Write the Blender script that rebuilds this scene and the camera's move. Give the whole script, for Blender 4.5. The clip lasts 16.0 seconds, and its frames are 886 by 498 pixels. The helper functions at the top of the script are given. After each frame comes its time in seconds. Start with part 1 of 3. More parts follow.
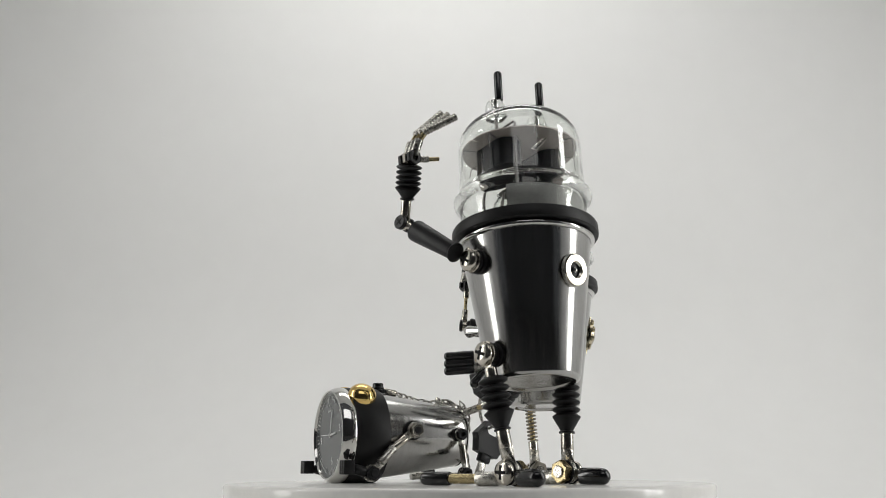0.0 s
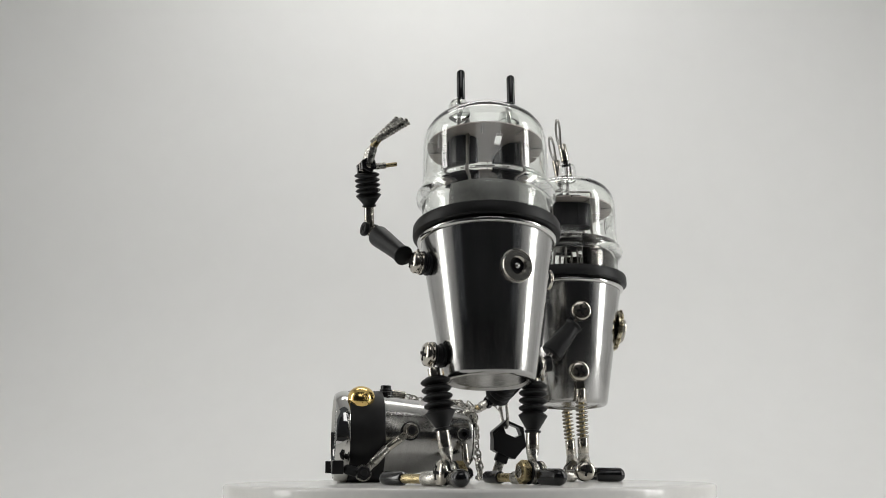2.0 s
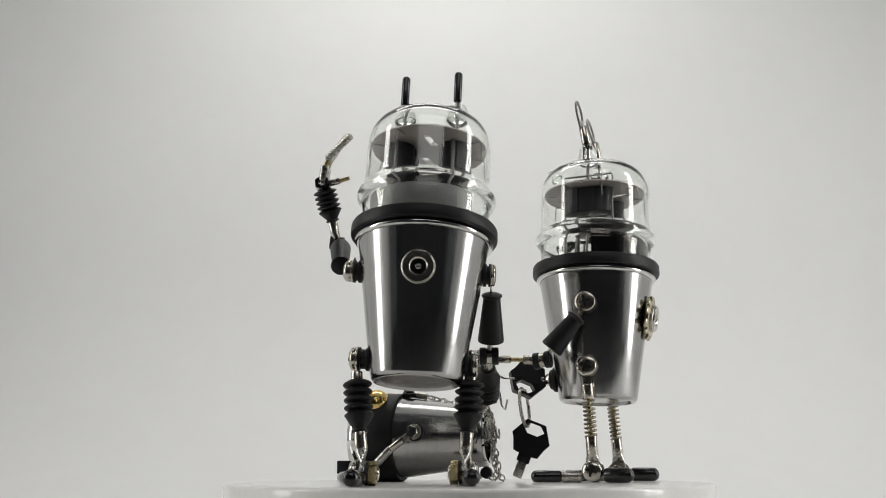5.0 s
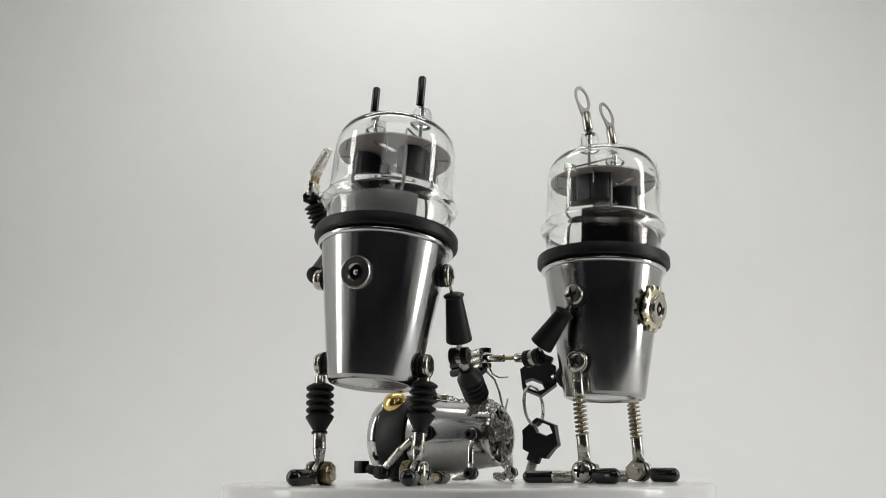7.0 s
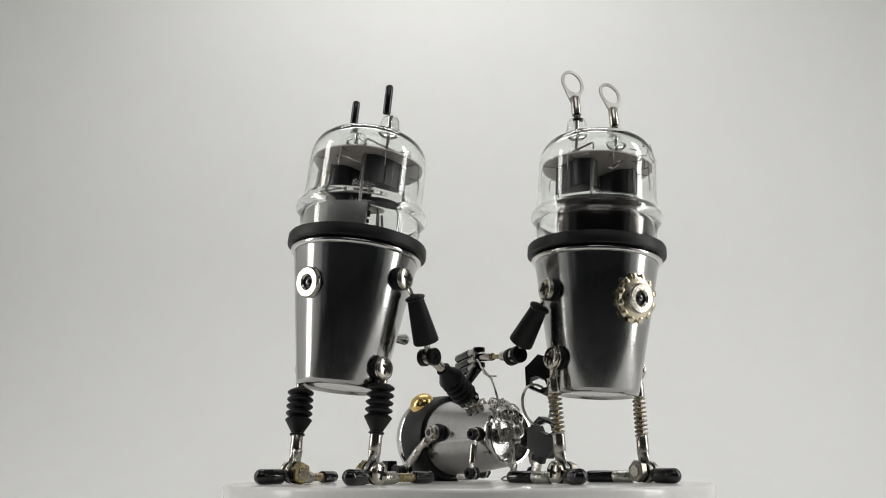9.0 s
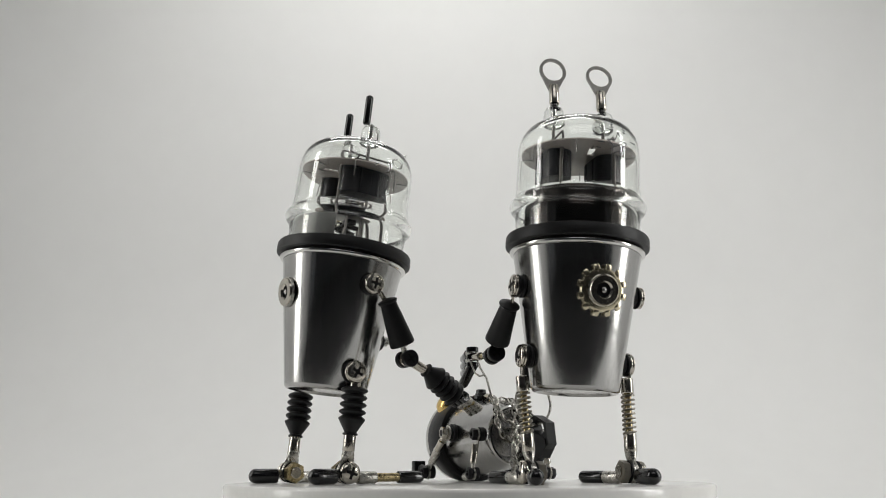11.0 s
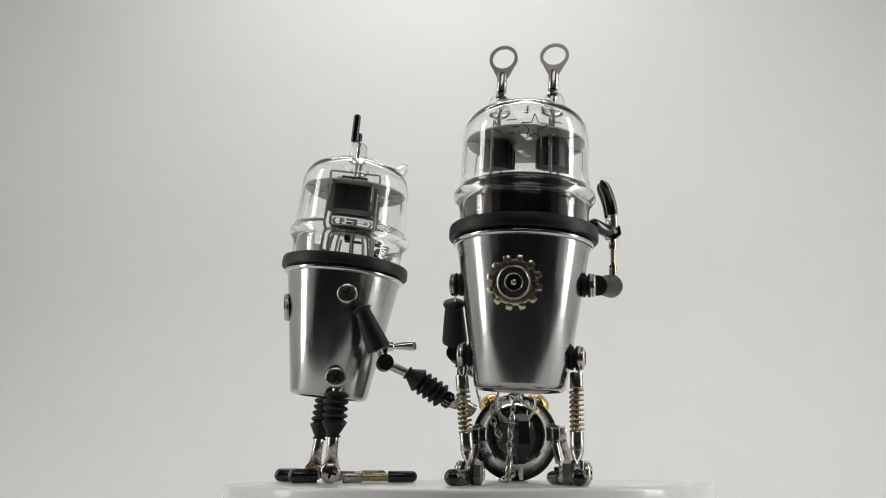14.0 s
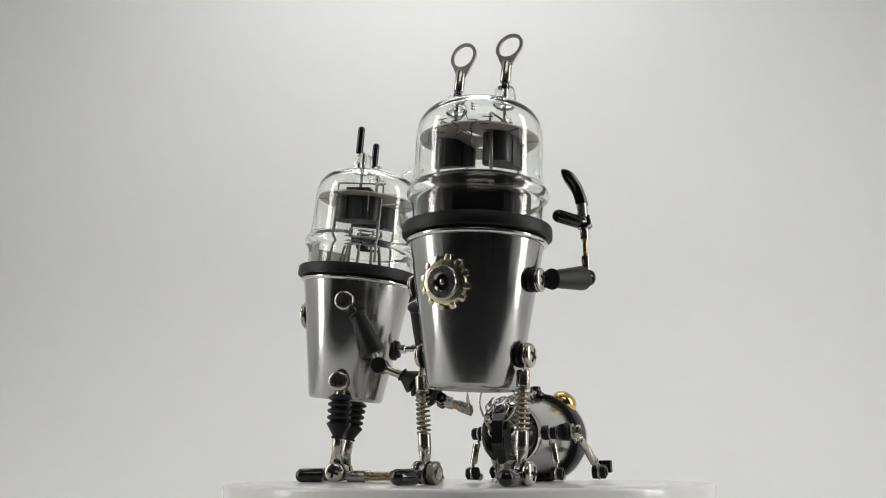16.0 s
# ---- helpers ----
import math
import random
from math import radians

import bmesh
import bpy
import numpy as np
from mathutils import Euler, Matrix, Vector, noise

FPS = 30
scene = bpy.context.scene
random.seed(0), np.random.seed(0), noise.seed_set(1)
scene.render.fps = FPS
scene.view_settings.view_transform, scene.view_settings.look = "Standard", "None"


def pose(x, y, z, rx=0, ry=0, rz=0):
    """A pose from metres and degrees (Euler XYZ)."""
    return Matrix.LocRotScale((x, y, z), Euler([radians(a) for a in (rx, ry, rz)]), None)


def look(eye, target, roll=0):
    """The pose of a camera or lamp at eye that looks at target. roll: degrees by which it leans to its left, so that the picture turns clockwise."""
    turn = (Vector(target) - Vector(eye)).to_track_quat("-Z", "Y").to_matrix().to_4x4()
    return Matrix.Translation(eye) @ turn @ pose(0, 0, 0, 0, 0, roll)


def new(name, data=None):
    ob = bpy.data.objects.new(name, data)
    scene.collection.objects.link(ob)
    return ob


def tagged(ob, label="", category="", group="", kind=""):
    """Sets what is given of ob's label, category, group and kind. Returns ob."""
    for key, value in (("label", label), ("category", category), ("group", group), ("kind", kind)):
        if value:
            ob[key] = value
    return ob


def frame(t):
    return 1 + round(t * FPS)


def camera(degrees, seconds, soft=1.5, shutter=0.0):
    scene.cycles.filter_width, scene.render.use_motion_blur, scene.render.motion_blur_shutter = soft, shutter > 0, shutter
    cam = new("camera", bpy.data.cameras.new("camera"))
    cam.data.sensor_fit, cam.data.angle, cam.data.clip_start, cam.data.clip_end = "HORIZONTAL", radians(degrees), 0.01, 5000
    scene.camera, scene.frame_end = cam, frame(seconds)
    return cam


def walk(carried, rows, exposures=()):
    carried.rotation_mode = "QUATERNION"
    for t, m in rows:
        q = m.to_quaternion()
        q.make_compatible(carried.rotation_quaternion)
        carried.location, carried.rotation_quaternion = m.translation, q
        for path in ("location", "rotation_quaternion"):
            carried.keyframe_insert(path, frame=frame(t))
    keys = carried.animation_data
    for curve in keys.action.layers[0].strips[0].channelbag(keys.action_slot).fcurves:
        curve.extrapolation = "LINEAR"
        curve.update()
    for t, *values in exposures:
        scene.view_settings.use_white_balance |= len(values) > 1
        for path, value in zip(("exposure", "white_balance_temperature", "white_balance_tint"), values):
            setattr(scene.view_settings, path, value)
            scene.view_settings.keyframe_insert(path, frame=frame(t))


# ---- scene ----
cam = camera(53.64, 16.0, soft=0.95)
EYE = Vector((0.0, -0.4303, 0.0079))
YAW, PITCH = radians(1.539), radians(13.875)
AHEAD = Vector((-math.sin(YAW) * math.cos(PITCH), math.cos(YAW) * math.cos(PITCH), math.sin(PITCH)))
STAND = look(EYE, EYE + AHEAD, -0.143)
walk(cam, [(0.0, STAND), (16.0, STAND)])

# ---- world and light: a white photo tent, open and dark towards the camera ----
world = bpy.data.worlds.new("dim_room")
scene.world = world
world.use_nodes = True
world.node_tree.nodes["Background"].inputs["Color"].default_value = (0.9, 0.95, 1.0, 1)
world.node_tree.nodes["Background"].inputs["Strength"].default_value = 0.085
scene.view_settings.exposure = -0.2


def area_lamp(name, eye, target, sx, sy, watts, colour=(1, 1, 1)):
    data = bpy.data.lights.new(name, "AREA")
    data.shape, data.size, data.size_y, data.energy, data.color = "RECTANGLE", sx, sy, watts, colour
    ob = new(name, data)
    ob.matrix_world = look(eye, target)
    return ob


area_lamp("tent_lamp_left", (-0.55, -0.10, 0.27), (0, -0.06, 0.24), 0.10, 0.56, 1.35, (1.0, 0.99, 0.955))
area_lamp("tent_lamp_right", (0.55, -0.10, 0.27), (0, 0.15, 0.24), 0.10, 0.56, 1.9, (0.995, 0.99, 0.97))
area_lamp("tent_lamp_top", (-0.05, 0.25, 0.72), (-0.06, 0.42, 0.0), 0.5, 0.16, 1.28, (0.995, 0.99, 0.97))
# added fill light above and behind the camera, brightens table rim and fronts
area_lamp("front_fill_lamp", (0.12, -1.0, 1.15), (0, 0, 0.05), 1.0, 0.6, 3.0, (0.995, 0.99, 0.985))

# ---- materials ----


def material(name, base, rough=0.5, metal=0.0, grain=0.0, scale=200.0, stretch=(1, 1, 1), bump=0.0, ior=1.45, transmission=0.0, coat=0.0, spread=0.0, spec=0.5):
    """A principled surface with noise at two scales in its colour, gloss and relief."""
    mat = bpy.data.materials.new(name)
    mat.use_nodes = True
    nt = mat.node_tree
    bsdf = nt.nodes["Principled BSDF"]
    bsdf.inputs["Base Color"].default_value = (*base, 1)
    bsdf.inputs["Roughness"].default_value = rough
    bsdf.inputs["Metallic"].default_value = metal
    bsdf.inputs["IOR"].default_value = ior
    bsdf.inputs["Transmission Weight"].default_value = transmission
    bsdf.inputs["Coat Weight"].default_value = coat
    bsdf.inputs["Specular IOR Level"].default_value = spec
    if grain or bump or spread:
        tc = nt.nodes.new("ShaderNodeTexCoord")
        mp = nt.nodes.new("ShaderNodeMapping")
        mp.inputs["Scale"].default_value = stretch
        nt.links.new(tc.outputs["Object"], mp.inputs["Vector"])
        fine, wide = nt.nodes.new("ShaderNodeTexNoise"), nt.nodes.new("ShaderNodeTexNoise")
        fine.inputs["Scale"].default_value, wide.inputs["Scale"].default_value = scale * 6, scale
        fine.inputs["Detail"].default_value, wide.inputs["Detail"].default_value = 3, 4
        for n in (fine, wide):
            nt.links.new(mp.outputs["Vector"], n.inputs["Vector"])
        mix = nt.nodes.new("ShaderNodeMath")
        mix.operation = "ADD"
        nt.links.new(fine.outputs["Fac"], mix.inputs[0])
        nt.links.new(wide.outputs["Fac"], mix.inputs[1])
        if grain:
            ramp = nt.nodes.new("ShaderNodeMapRange")
            ramp.inputs["From Min"].default_value, ramp.inputs["From Max"].default_value = 0.6, 1.4
            ramp.inputs["To Min"].default_value, ramp.inputs["To Max"].default_value = 1 - grain, 1 + grain
            tint = nt.nodes.new("ShaderNodeMix")
            tint.data_type, tint.blend_type = "RGBA", "MULTIPLY"
            tint.inputs[0].default_value = 1.0
            tint.inputs[6].default_value = (*base, 1)
            nt.links.new(mix.outputs[0], ramp.inputs["Value"])
            nt.links.new(ramp.outputs["Result"], tint.inputs[7])
            nt.links.new(tint.outputs[2], bsdf.inputs["Base Color"])
        if spread:
            gloss = nt.nodes.new("ShaderNodeMapRange")
            gloss.inputs["From Min"].default_value, gloss.inputs["From Max"].default_value = 0.6, 1.4
            gloss.inputs["To Min"].default_value, gloss.inputs["To Max"].default_value = max(0, rough - spread), rough + spread
            nt.links.new(mix.outputs[0], gloss.inputs["Value"])
            nt.links.new(gloss.outputs["Result"], bsdf.inputs["Roughness"])
        if bump:
            bp = nt.nodes.new("ShaderNodeBump")
            bp.inputs["Strength"].default_value, bp.inputs["Distance"].default_value = bump, 0.0002
            nt.links.new(mix.outputs[0], bp.inputs["Height"])
            nt.links.new(bp.outputs["Normal"], bsdf.inputs["Normal"])
    return mat


STEEL = material("brushed_steel", (0.43, 0.426, 0.418), 0.17, 1.0, 0.13, 300, (1, 1, 0.015), 0.0, spread=0.05)
STEEL_DARK = material("cup_base_steel", (0.42, 0.41, 0.40), 0.24, 1.0, 0.10, 300, spread=0.05)
NICKEL = material("nickel_plate", (0.52, 0.49, 0.435), 0.17, 1.0, 0.12, 500, bump=0.12, spread=0.08)
TIN = material("tinned_terminal", (0.47, 0.455, 0.42), 0.28, 1.0, 0.14, 600, bump=0.2, spread=0.10)
CHROME = material("chrome", (0.62, 0.615, 0.60), 0.06, 1.0, 0.04, 300)
BRASS = material("brass", (0.45, 0.37, 0.21), 0.28, 1.0, 0.16, 500, spread=0.08)
GILT = material("worn_gilt_plate", (0.58, 0.52, 0.38), 0.22, 1.0, 0.2, 500, spread=0.1)
GOLD = material("gilt_bell", (0.74, 0.53, 0.20), 0.09, 1.0, 0.06, 400)
RUBBER = material("black_rubber", (0.009, 0.009, 0.0095), 0.46, 0.0, 0.25, 500, bump=0.15, spread=0.08, spec=0.32)
VINYL = material("black_vinyl", (0.006, 0.006, 0.007), 0.14, 0.0, 0.2, 400, bump=0.05, coat=0.3)
PLASTIC = material("black_plastic", (0.009, 0.009, 0.010), 0.36, 0.0, 0.2, 500, bump=0.1, spec=0.3)
GLASS = material("clear_glass", (0.972, 0.985, 0.968), 0.0, 0.0, ior=1.47, transmission=1.0)
MICA = material("mica", (0.36, 0.325, 0.30), 0.42, 0.0, 0.10, 220, spread=0.1)
ANODE = material("blackened_nickel", (0.016, 0.0155, 0.017), 0.40, 0.1, 0.2, 300, bump=0.15, spread=0.1, spec=0.25)
WIRE = material("tube_wire", (0.20, 0.19, 0.18), 0.30, 1.0, 0.15, 500)
GETTER = material("getter_mirror", (0.075, 0.066, 0.062), 0.10, 1.0, 0.25, 120)
# near-black that paints in the shade of a sunk cross slot
SLOT_SHADE = material("painted_slot_shade", (0.010, 0.010, 0.010), 0.7, 0.0, 0.2, 500, spec=0.2)
FILM = material("grey_getter_film", (0.15, 0.15, 0.142), 0.38, 0.3, 0.16, 130, spread=0.08)
LUG = material("dull_tinned_lug", (0.36, 0.35, 0.33), 0.42, 1.0, 0.14, 600, bump=0.2, spread=0.08)
NUT = material("dull_nut_plate", (0.27, 0.25, 0.21), 0.34, 1.0, 0.16, 500, spread=0.08)
INK = material("printed_ink", (0.05, 0.05, 0.055), 0.6, 0.0, 0.2, 500)
DIAL = material("dial_grey", (0.050, 0.055, 0.056), 0.30, 0.0, 0.10, 300, coat=1.0)
PAINT = material("white_dial_paint", (0.62, 0.63, 0.62), 0.5, 0.0, 0.08, 500)
TABLE = material("white_turntable_plastic", (0.83, 0.82, 0.79), 0.22, 0.0, 0.04, 60, coat=0.2)
BACK = material("white_backdrop_paper", (0.78, 0.78, 0.77), 0.85, 0.0, 0.015, 6, bump=0.1)
DARK_FLOOR = material("dark_carpet", (0.022, 0.022, 0.023), 0.95, 0.0, 0.2, 8)
DARK = material("dim_room_wall", (0.20, 0.20, 0.205), 0.9, 0.0, 0.15, 5)

# ---- shapes, in millimetres on the turntable ----
IDENT = Matrix.Identity(4)


def V(*p):
    return Vector(p)


def lathe(prof, m=IDENT, n=32, span=None):
    """A profile of (radius, height) turned about z; span=(from, to) degrees leaves it open."""
    vs, fs, rings = [], [], []
    k = n + 1 if span else n
    for r, z in prof:
        if r < 1e-6:
            rings.append([len(vs)])
            vs.append(m @ V(0, 0, z))
            continue
        ring = []
        for i in range(k):
            a = radians(span[0] + (span[1] - span[0]) * i / n) if span else 2 * math.pi * i / n
            ring.append(len(vs))
            vs.append(m @ V(r * math.cos(a), r * math.sin(a), z))
        rings.append(ring)
    for a, b in zip(rings, rings[1:]):
        for i in range(n):
            j = i + 1 if span else (i + 1) % n
            if len(a) == 1 and len(b) == 1:
                continue
            if len(a) == 1:
                fs.append((a[0], b[i], b[j]))
            elif len(b) == 1:
                fs.append((a[i], a[j], b[0]))
            else:
                fs.append((a[i], a[j], b[j], b[i]))
    return vs, fs


def sweep(pts, r, n=8, loop=False):
    """A round rod along points; r may be one radius or one for each point."""
    pts = [Vector(p) for p in pts]
    rs = r if isinstance(r, (list, tuple)) else [r] * len(pts)
    vs, fs = [], []
    count = len(pts)
    side = None
    for i, p in enumerate(pts):
        if loop:
            d = pts[(i + 1) % count] - pts[i - 1]
        else:
            d = pts[min(i + 1, count - 1)] - pts[max(i - 1, 0)]
        d.normalize()
        if side is None:
            side = d.orthogonal().normalized()
        side = (side - d * side.dot(d)).normalized()
        up = d.cross(side)
        for k in range(n):
            a = 2 * math.pi * k / n
            vs.append(p + (side * math.cos(a) + up * math.sin(a)) * rs[i])
    for i in range(count if loop else count - 1):
        a, b = i * n, ((i + 1) % count) * n
        for k in range(n):
            fs.append((a + k, a + (k + 1) % n, b + (k + 1) % n, b + k))
    if not loop:
        fs.append(tuple(range(n)))
        fs.append(tuple((count - 1) * n + k for k in range(n)))
    return vs, fs


def join(*geos):
    vs, fs = [], []
    for v, f in geos:
        o = len(vs)
        vs += list(v)
        fs += [tuple(i + o for i in q) for q in f]
    return vs, fs


def moved(geo, m):
    return [m @ Vector(p) for p in geo[0]], geo[1]


def block(sx, sy, sz, m=IDENT, bevel=0.4):
    bm = bmesh.new()
    bmesh.ops.create_cube(bm, size=1, matrix=Matrix.Diagonal((sx, sy, sz, 1)))
    if bevel:
        bmesh.ops.bevel(bm, geom=bm.edges[:], offset=bevel, segments=2, affect="EDGES", profile=0.5)
    bm.verts.index_update()
    geo = [m @ v.co for v in bm.verts], [tuple(v.index for v in f.verts) for f in bm.faces]
    bm.free()
    return geo


def plate(outer, inner, thick, m=IDENT):
    """A flat plate with a hole: two outlines with as many points, in x and y."""
    n = len(outer)
    vs = [m @ V(x, y, z) for z in (-thick / 2, thick / 2) for loop in (outer, inner) for x, y in loop]
    fs = []
    for i in range(n):
        j = (i + 1) % n
        fs += [(i, j, n + j, n + i), (2 * n + i, 2 * n + j, 3 * n + j, 3 * n + i), (i, j, 2 * n + j, 2 * n + i), (n + i, n + j, 3 * n + j, 3 * n + i)]
    return vs, fs


def slab(outline, thick, m=IDENT):
    n = len(outline)
    vs = [m @ V(x, y, z) for z in (-thick / 2, thick / 2) for x, y in outline]
    fs = [tuple(range(n)), tuple(range(n, 2 * n))] + [(i, (i + 1) % n, n + (i + 1) % n, n + i) for i in range(n)]
    return vs, fs


def aim(p, q, hint=None):
    """A frame at p whose z runs towards q; x lies near the hint."""
    z = (Vector(q) - Vector(p)).normalized()
    x = Vector(hint) if hint is not None else z.orthogonal()
    x = (x - z * x.dot(z)).normalized()
    y = z.cross(x)
    m = Matrix((x, y, z)).transposed().to_4x4()
    m.translation = Vector(p)
    return m


def place(x, y, z, rx=0, ry=0, rz=0):
    return pose(x, y, z, rx, ry, rz)


HOME = {}


def thing(name, x, y, label, category, group=""):
    ob = new(name)
    ob.empty_display_size = 0.02
    ob.location = (x / 1000, y / 1000, 0)
    HOME[ob.name] = (x, y)
    return tagged(ob, label, category, group)


def part(name, geo, mat, parent, label="", sharp=38):
    top = parent
    while top.parent:
        top = top.parent
    x, y = HOME[top.name]
    me = bpy.data.meshes.new(name)
    me.from_pydata([((p[0] - x) / 1000, (p[1] - y) / 1000, p[2] / 1000) for p in geo[0]], [], geo[1])
    bm = bmesh.new()
    bm.from_mesh(me)
    bmesh.ops.remove_doubles(bm, verts=bm.verts[:], dist=1e-6)
    bmesh.ops.recalc_face_normals(bm, faces=bm.faces[:])
    bm.to_mesh(me)
    bm.free()
    me.polygons.foreach_set("use_smooth", [True] * len(me.polygons))
    me.set_sharp_from_angle(angle=radians(sharp))
    me.materials.append(mat)
    ob = new(name, me)
    ob.parent = parent
    if label:
        tagged(ob, label)
    return ob


# ---- setting: turntable and tent ----
turntable = thing("turntable", 0, 0, "round glossy white plastic display turntable", "turntable")
part("top_disc", lathe([(0, -0.02), (110.6, 0), (112.0, -0.15), (112.8, -0.8), (113, -1.6), (112.6, -5.6), (111.8, -6.4), (104, -6.6), (0, -6.6)], n=160), TABLE, turntable)
part("base", lathe([(0, -6.6), (92, -6.6), (93, -8), (93, -28), (91, -31), (0, -31)], n=96), TABLE, turntable)
HOME["setting"] = (0, 0)


def setting(name, geo, mat, label, category):
    root = new(name)
    root.name = name
    HOME[root.name] = (0, 0)
    mesh = part(name + "_sheet", geo, mat, root)
    mesh.parent = None
    bpy.data.objects.remove(root)
    mesh.name = name
    return tagged(mesh, label, category, kind="structure")


sweep_profile = [(-205, -30.8), (-40, -30.8), (260, -29)] + [(260 + 240 * math.sin(radians(a)), 212 - 240 * math.cos(radians(a))) for a in range(10, 91, 10)] + [(500, 880)]
n_prof = len(sweep_profile)
cove = [V(x, y, z) for x in (-620, 620) for y, z in sweep_profile], [(i, i + 1, n_prof + i + 1, n_prof + i) for i in range(n_prof - 1)]
setting("backdrop", cove, BACK, "seamless white paper backdrop under the turntable, curving up behind it", "backdrop")
setting("wall_left", block(8, 925, 920, place(-628, 42.5, 430), 0), BACK, "white side panel of the photo tent", "wall")
setting("wall_right", block(8, 925, 920, place(628, 42.5, 430), 0), BACK, "white side panel of the photo tent", "wall")
setting("ceiling", block(1264, 730, 8, place(0, 140, 890), 0), BACK, "white top panel of the photo tent", "ceiling")
setting("floor", block(4000, 3000, 10, place(0, -600, -36), 0), DARK_FLOOR, "dark floor of the dim room", "floor")
setting("wall_rear", block(4000, 10, 2400, place(0, -2000, 1170), 0), DARK, "dark wall of the dim room", "wall")

# ---- hardware that all the figures are made of ----


def barrel(p, q, r):
    """A plain crimp tube with softened ends."""
    h = (Vector(q) - Vector(p)).length
    return lathe([(0, 0), (r * 0.72, 0), (r * 0.94, 0.15), (r, 0.5), (r * 0.985, h * 0.5), (r, h - 0.5), (r * 0.94, h - 0.15), (r * 0.72, h), (0, h)], aim(p, q), 18)


def flared(p, q, r, wide, way):
    """The pressed shoulder of a cable lug: round at p, flat and wide at q."""
    p, q = Vector(p), Vector(q)
    m = aim(p, q, way)
    h = (q - p).length
    vs, fs, n = [], [], 16
    steps = 6
    for i in range(steps + 1):
        t = i / steps
        e = t * t * (3 - 2 * t)
        thick, broad = r * (1 - e) + 0.6 * e, r * (1 - e) + wide / 2 * e
        vs += [m @ V(thick * math.cos(2 * math.pi * k / n), broad * math.sin(2 * math.pi * k / n), h * t) for k in range(n)]
    for i in range(steps):
        fs += [(i * n + k, i * n + (k + 1) % n, (i + 1) * n + (k + 1) % n, (i + 1) * n + k) for k in range(n)]
    fs += [tuple(range(n)), tuple(steps * n + k for k in range(n))]
    return vs, fs


def rod(p, q, r, n=10):
    return sweep([p, q], r, n)


def cap(p, q, r, n=18):
    """A rounded sleeve closed at q."""
    h = (Vector(q) - Vector(p)).length
    dome = [(r * math.cos(radians(a)), h - r * 0.9 + r * 0.9 * math.sin(radians(a))) for a in range(0, 90, 18)]
    return lathe([(0, 0.1), (r * 0.75, 0), (r * 0.95, 0.2), (r, 0.7), *dome, (0, h)], aim(p, q), n)


def bent_cap(pts, r, n=14):
    pts = [Vector(p) for p in pts]
    fine = []
    for i in range(13):
        t = i / 12
        a, b = pts[0].lerp(pts[1], t), pts[1].lerp(pts[2], t)
        fine.append(a.lerp(b, t))
    rs = [r * 0.95] + [r] * 9 + [r * 0.93, r * 0.72, r * 0.3]
    return sweep(fine, rs, n)


def bellows(p, q, r):
    """A rubber boot: four folds from p on, then a cone that closes on the rod at q."""
    length = (Vector(q) - Vector(p)).length
    h = length / 6.7
    prof = [(0, 0), (0.66 * r, 0)]
    for i in range(4):
        z = i * h
        prof += [(0.68 * r, z + 0.06 * h), (0.90 * r, z + 0.25 * h), (0.985 * r, z + 0.42 * h), (r, z + 0.5 * h), (0.985 * r, z + 0.58 * h), (0.90 * r, z + 0.75 * h), (0.68 * r, z + 0.96 * h)]
    z = 4 * h
    prof += [(0.9 * r, z + 0.25 * h), (r, z + 0.42 * h), (0.98 * r, z + 0.55 * h), (0.46 * r, z + 2.2 * h), (0.46 * r, z + 2.3 * h), (0.56 * r, z + 2.4 * h), (0.56 * r, z + 2.6 * h), (0.4 * r, z + 2.7 * h), (0, z + 2.7 * h)]
    return lathe(prof, aim(p, q), 28)


def sleeve(p, q, r0, r1):
    h = (Vector(q) - Vector(p)).length
    return lathe([(0, -0.9), (r0 * 0.45, -0.8), (r0 * 0.95, -0.2), (r0 * 1.2, 0.25), (r0 * 1.24, 0.8), (r0 * 1.15, 1.4), (r0 * 1.02, 1.9), (r1, h - 1.2), (r1 * 0.98, h - 0.4), (r1 * 0.88, h), (r1 * 0.4, h), (0, h - 0.6)], aim(p, q), 28)


def ring_eye(c, axis, towards, ro, ri, thick=0.8, tongue=2.2):
    """The stamped eye of a cable terminal round c, with its tongue reaching to a point."""
    c, towards, axis = Vector(c), Vector(towards), Vector(axis).normalized()
    m = aim(c, c + axis, towards - c)
    ring = lathe([(ri, -thick / 2), (ro - 0.15, -thick / 2), (ro, -thick / 4), (ro, thick / 4), (ro - 0.15, thick / 2), (ri, thick / 2), (ri, -thick / 2)], m, 28)
    d = (towards - c).length
    bar = block(max(d - ri * 0.9, 0.5), tongue, thick * 0.96, m @ place(ri * 0.9 + (d - ri * 0.9) / 2, 0, 0), 0.15)
    return join(ring, bar)


def hex_nut(p, q, r):
    h = (Vector(q) - Vector(p)).length
    return lathe([(r * 0.5, 0), (r * 0.92, 0), (r, 0.35), (r, h - 0.35), (r * 0.9, h), (r * 0.5, h), (r * 0.5, 0)], aim(p, q), 6)


def washer(p, q, r, ri=0.0):
    h = (Vector(q) - Vector(p)).length
    b = min(0.3, h * 0.3)
    return lathe([(ri, 0), (r - b, 0), (r, b), (r, h - b), (r - b, h), (ri, h)], aim(p, q), 24)


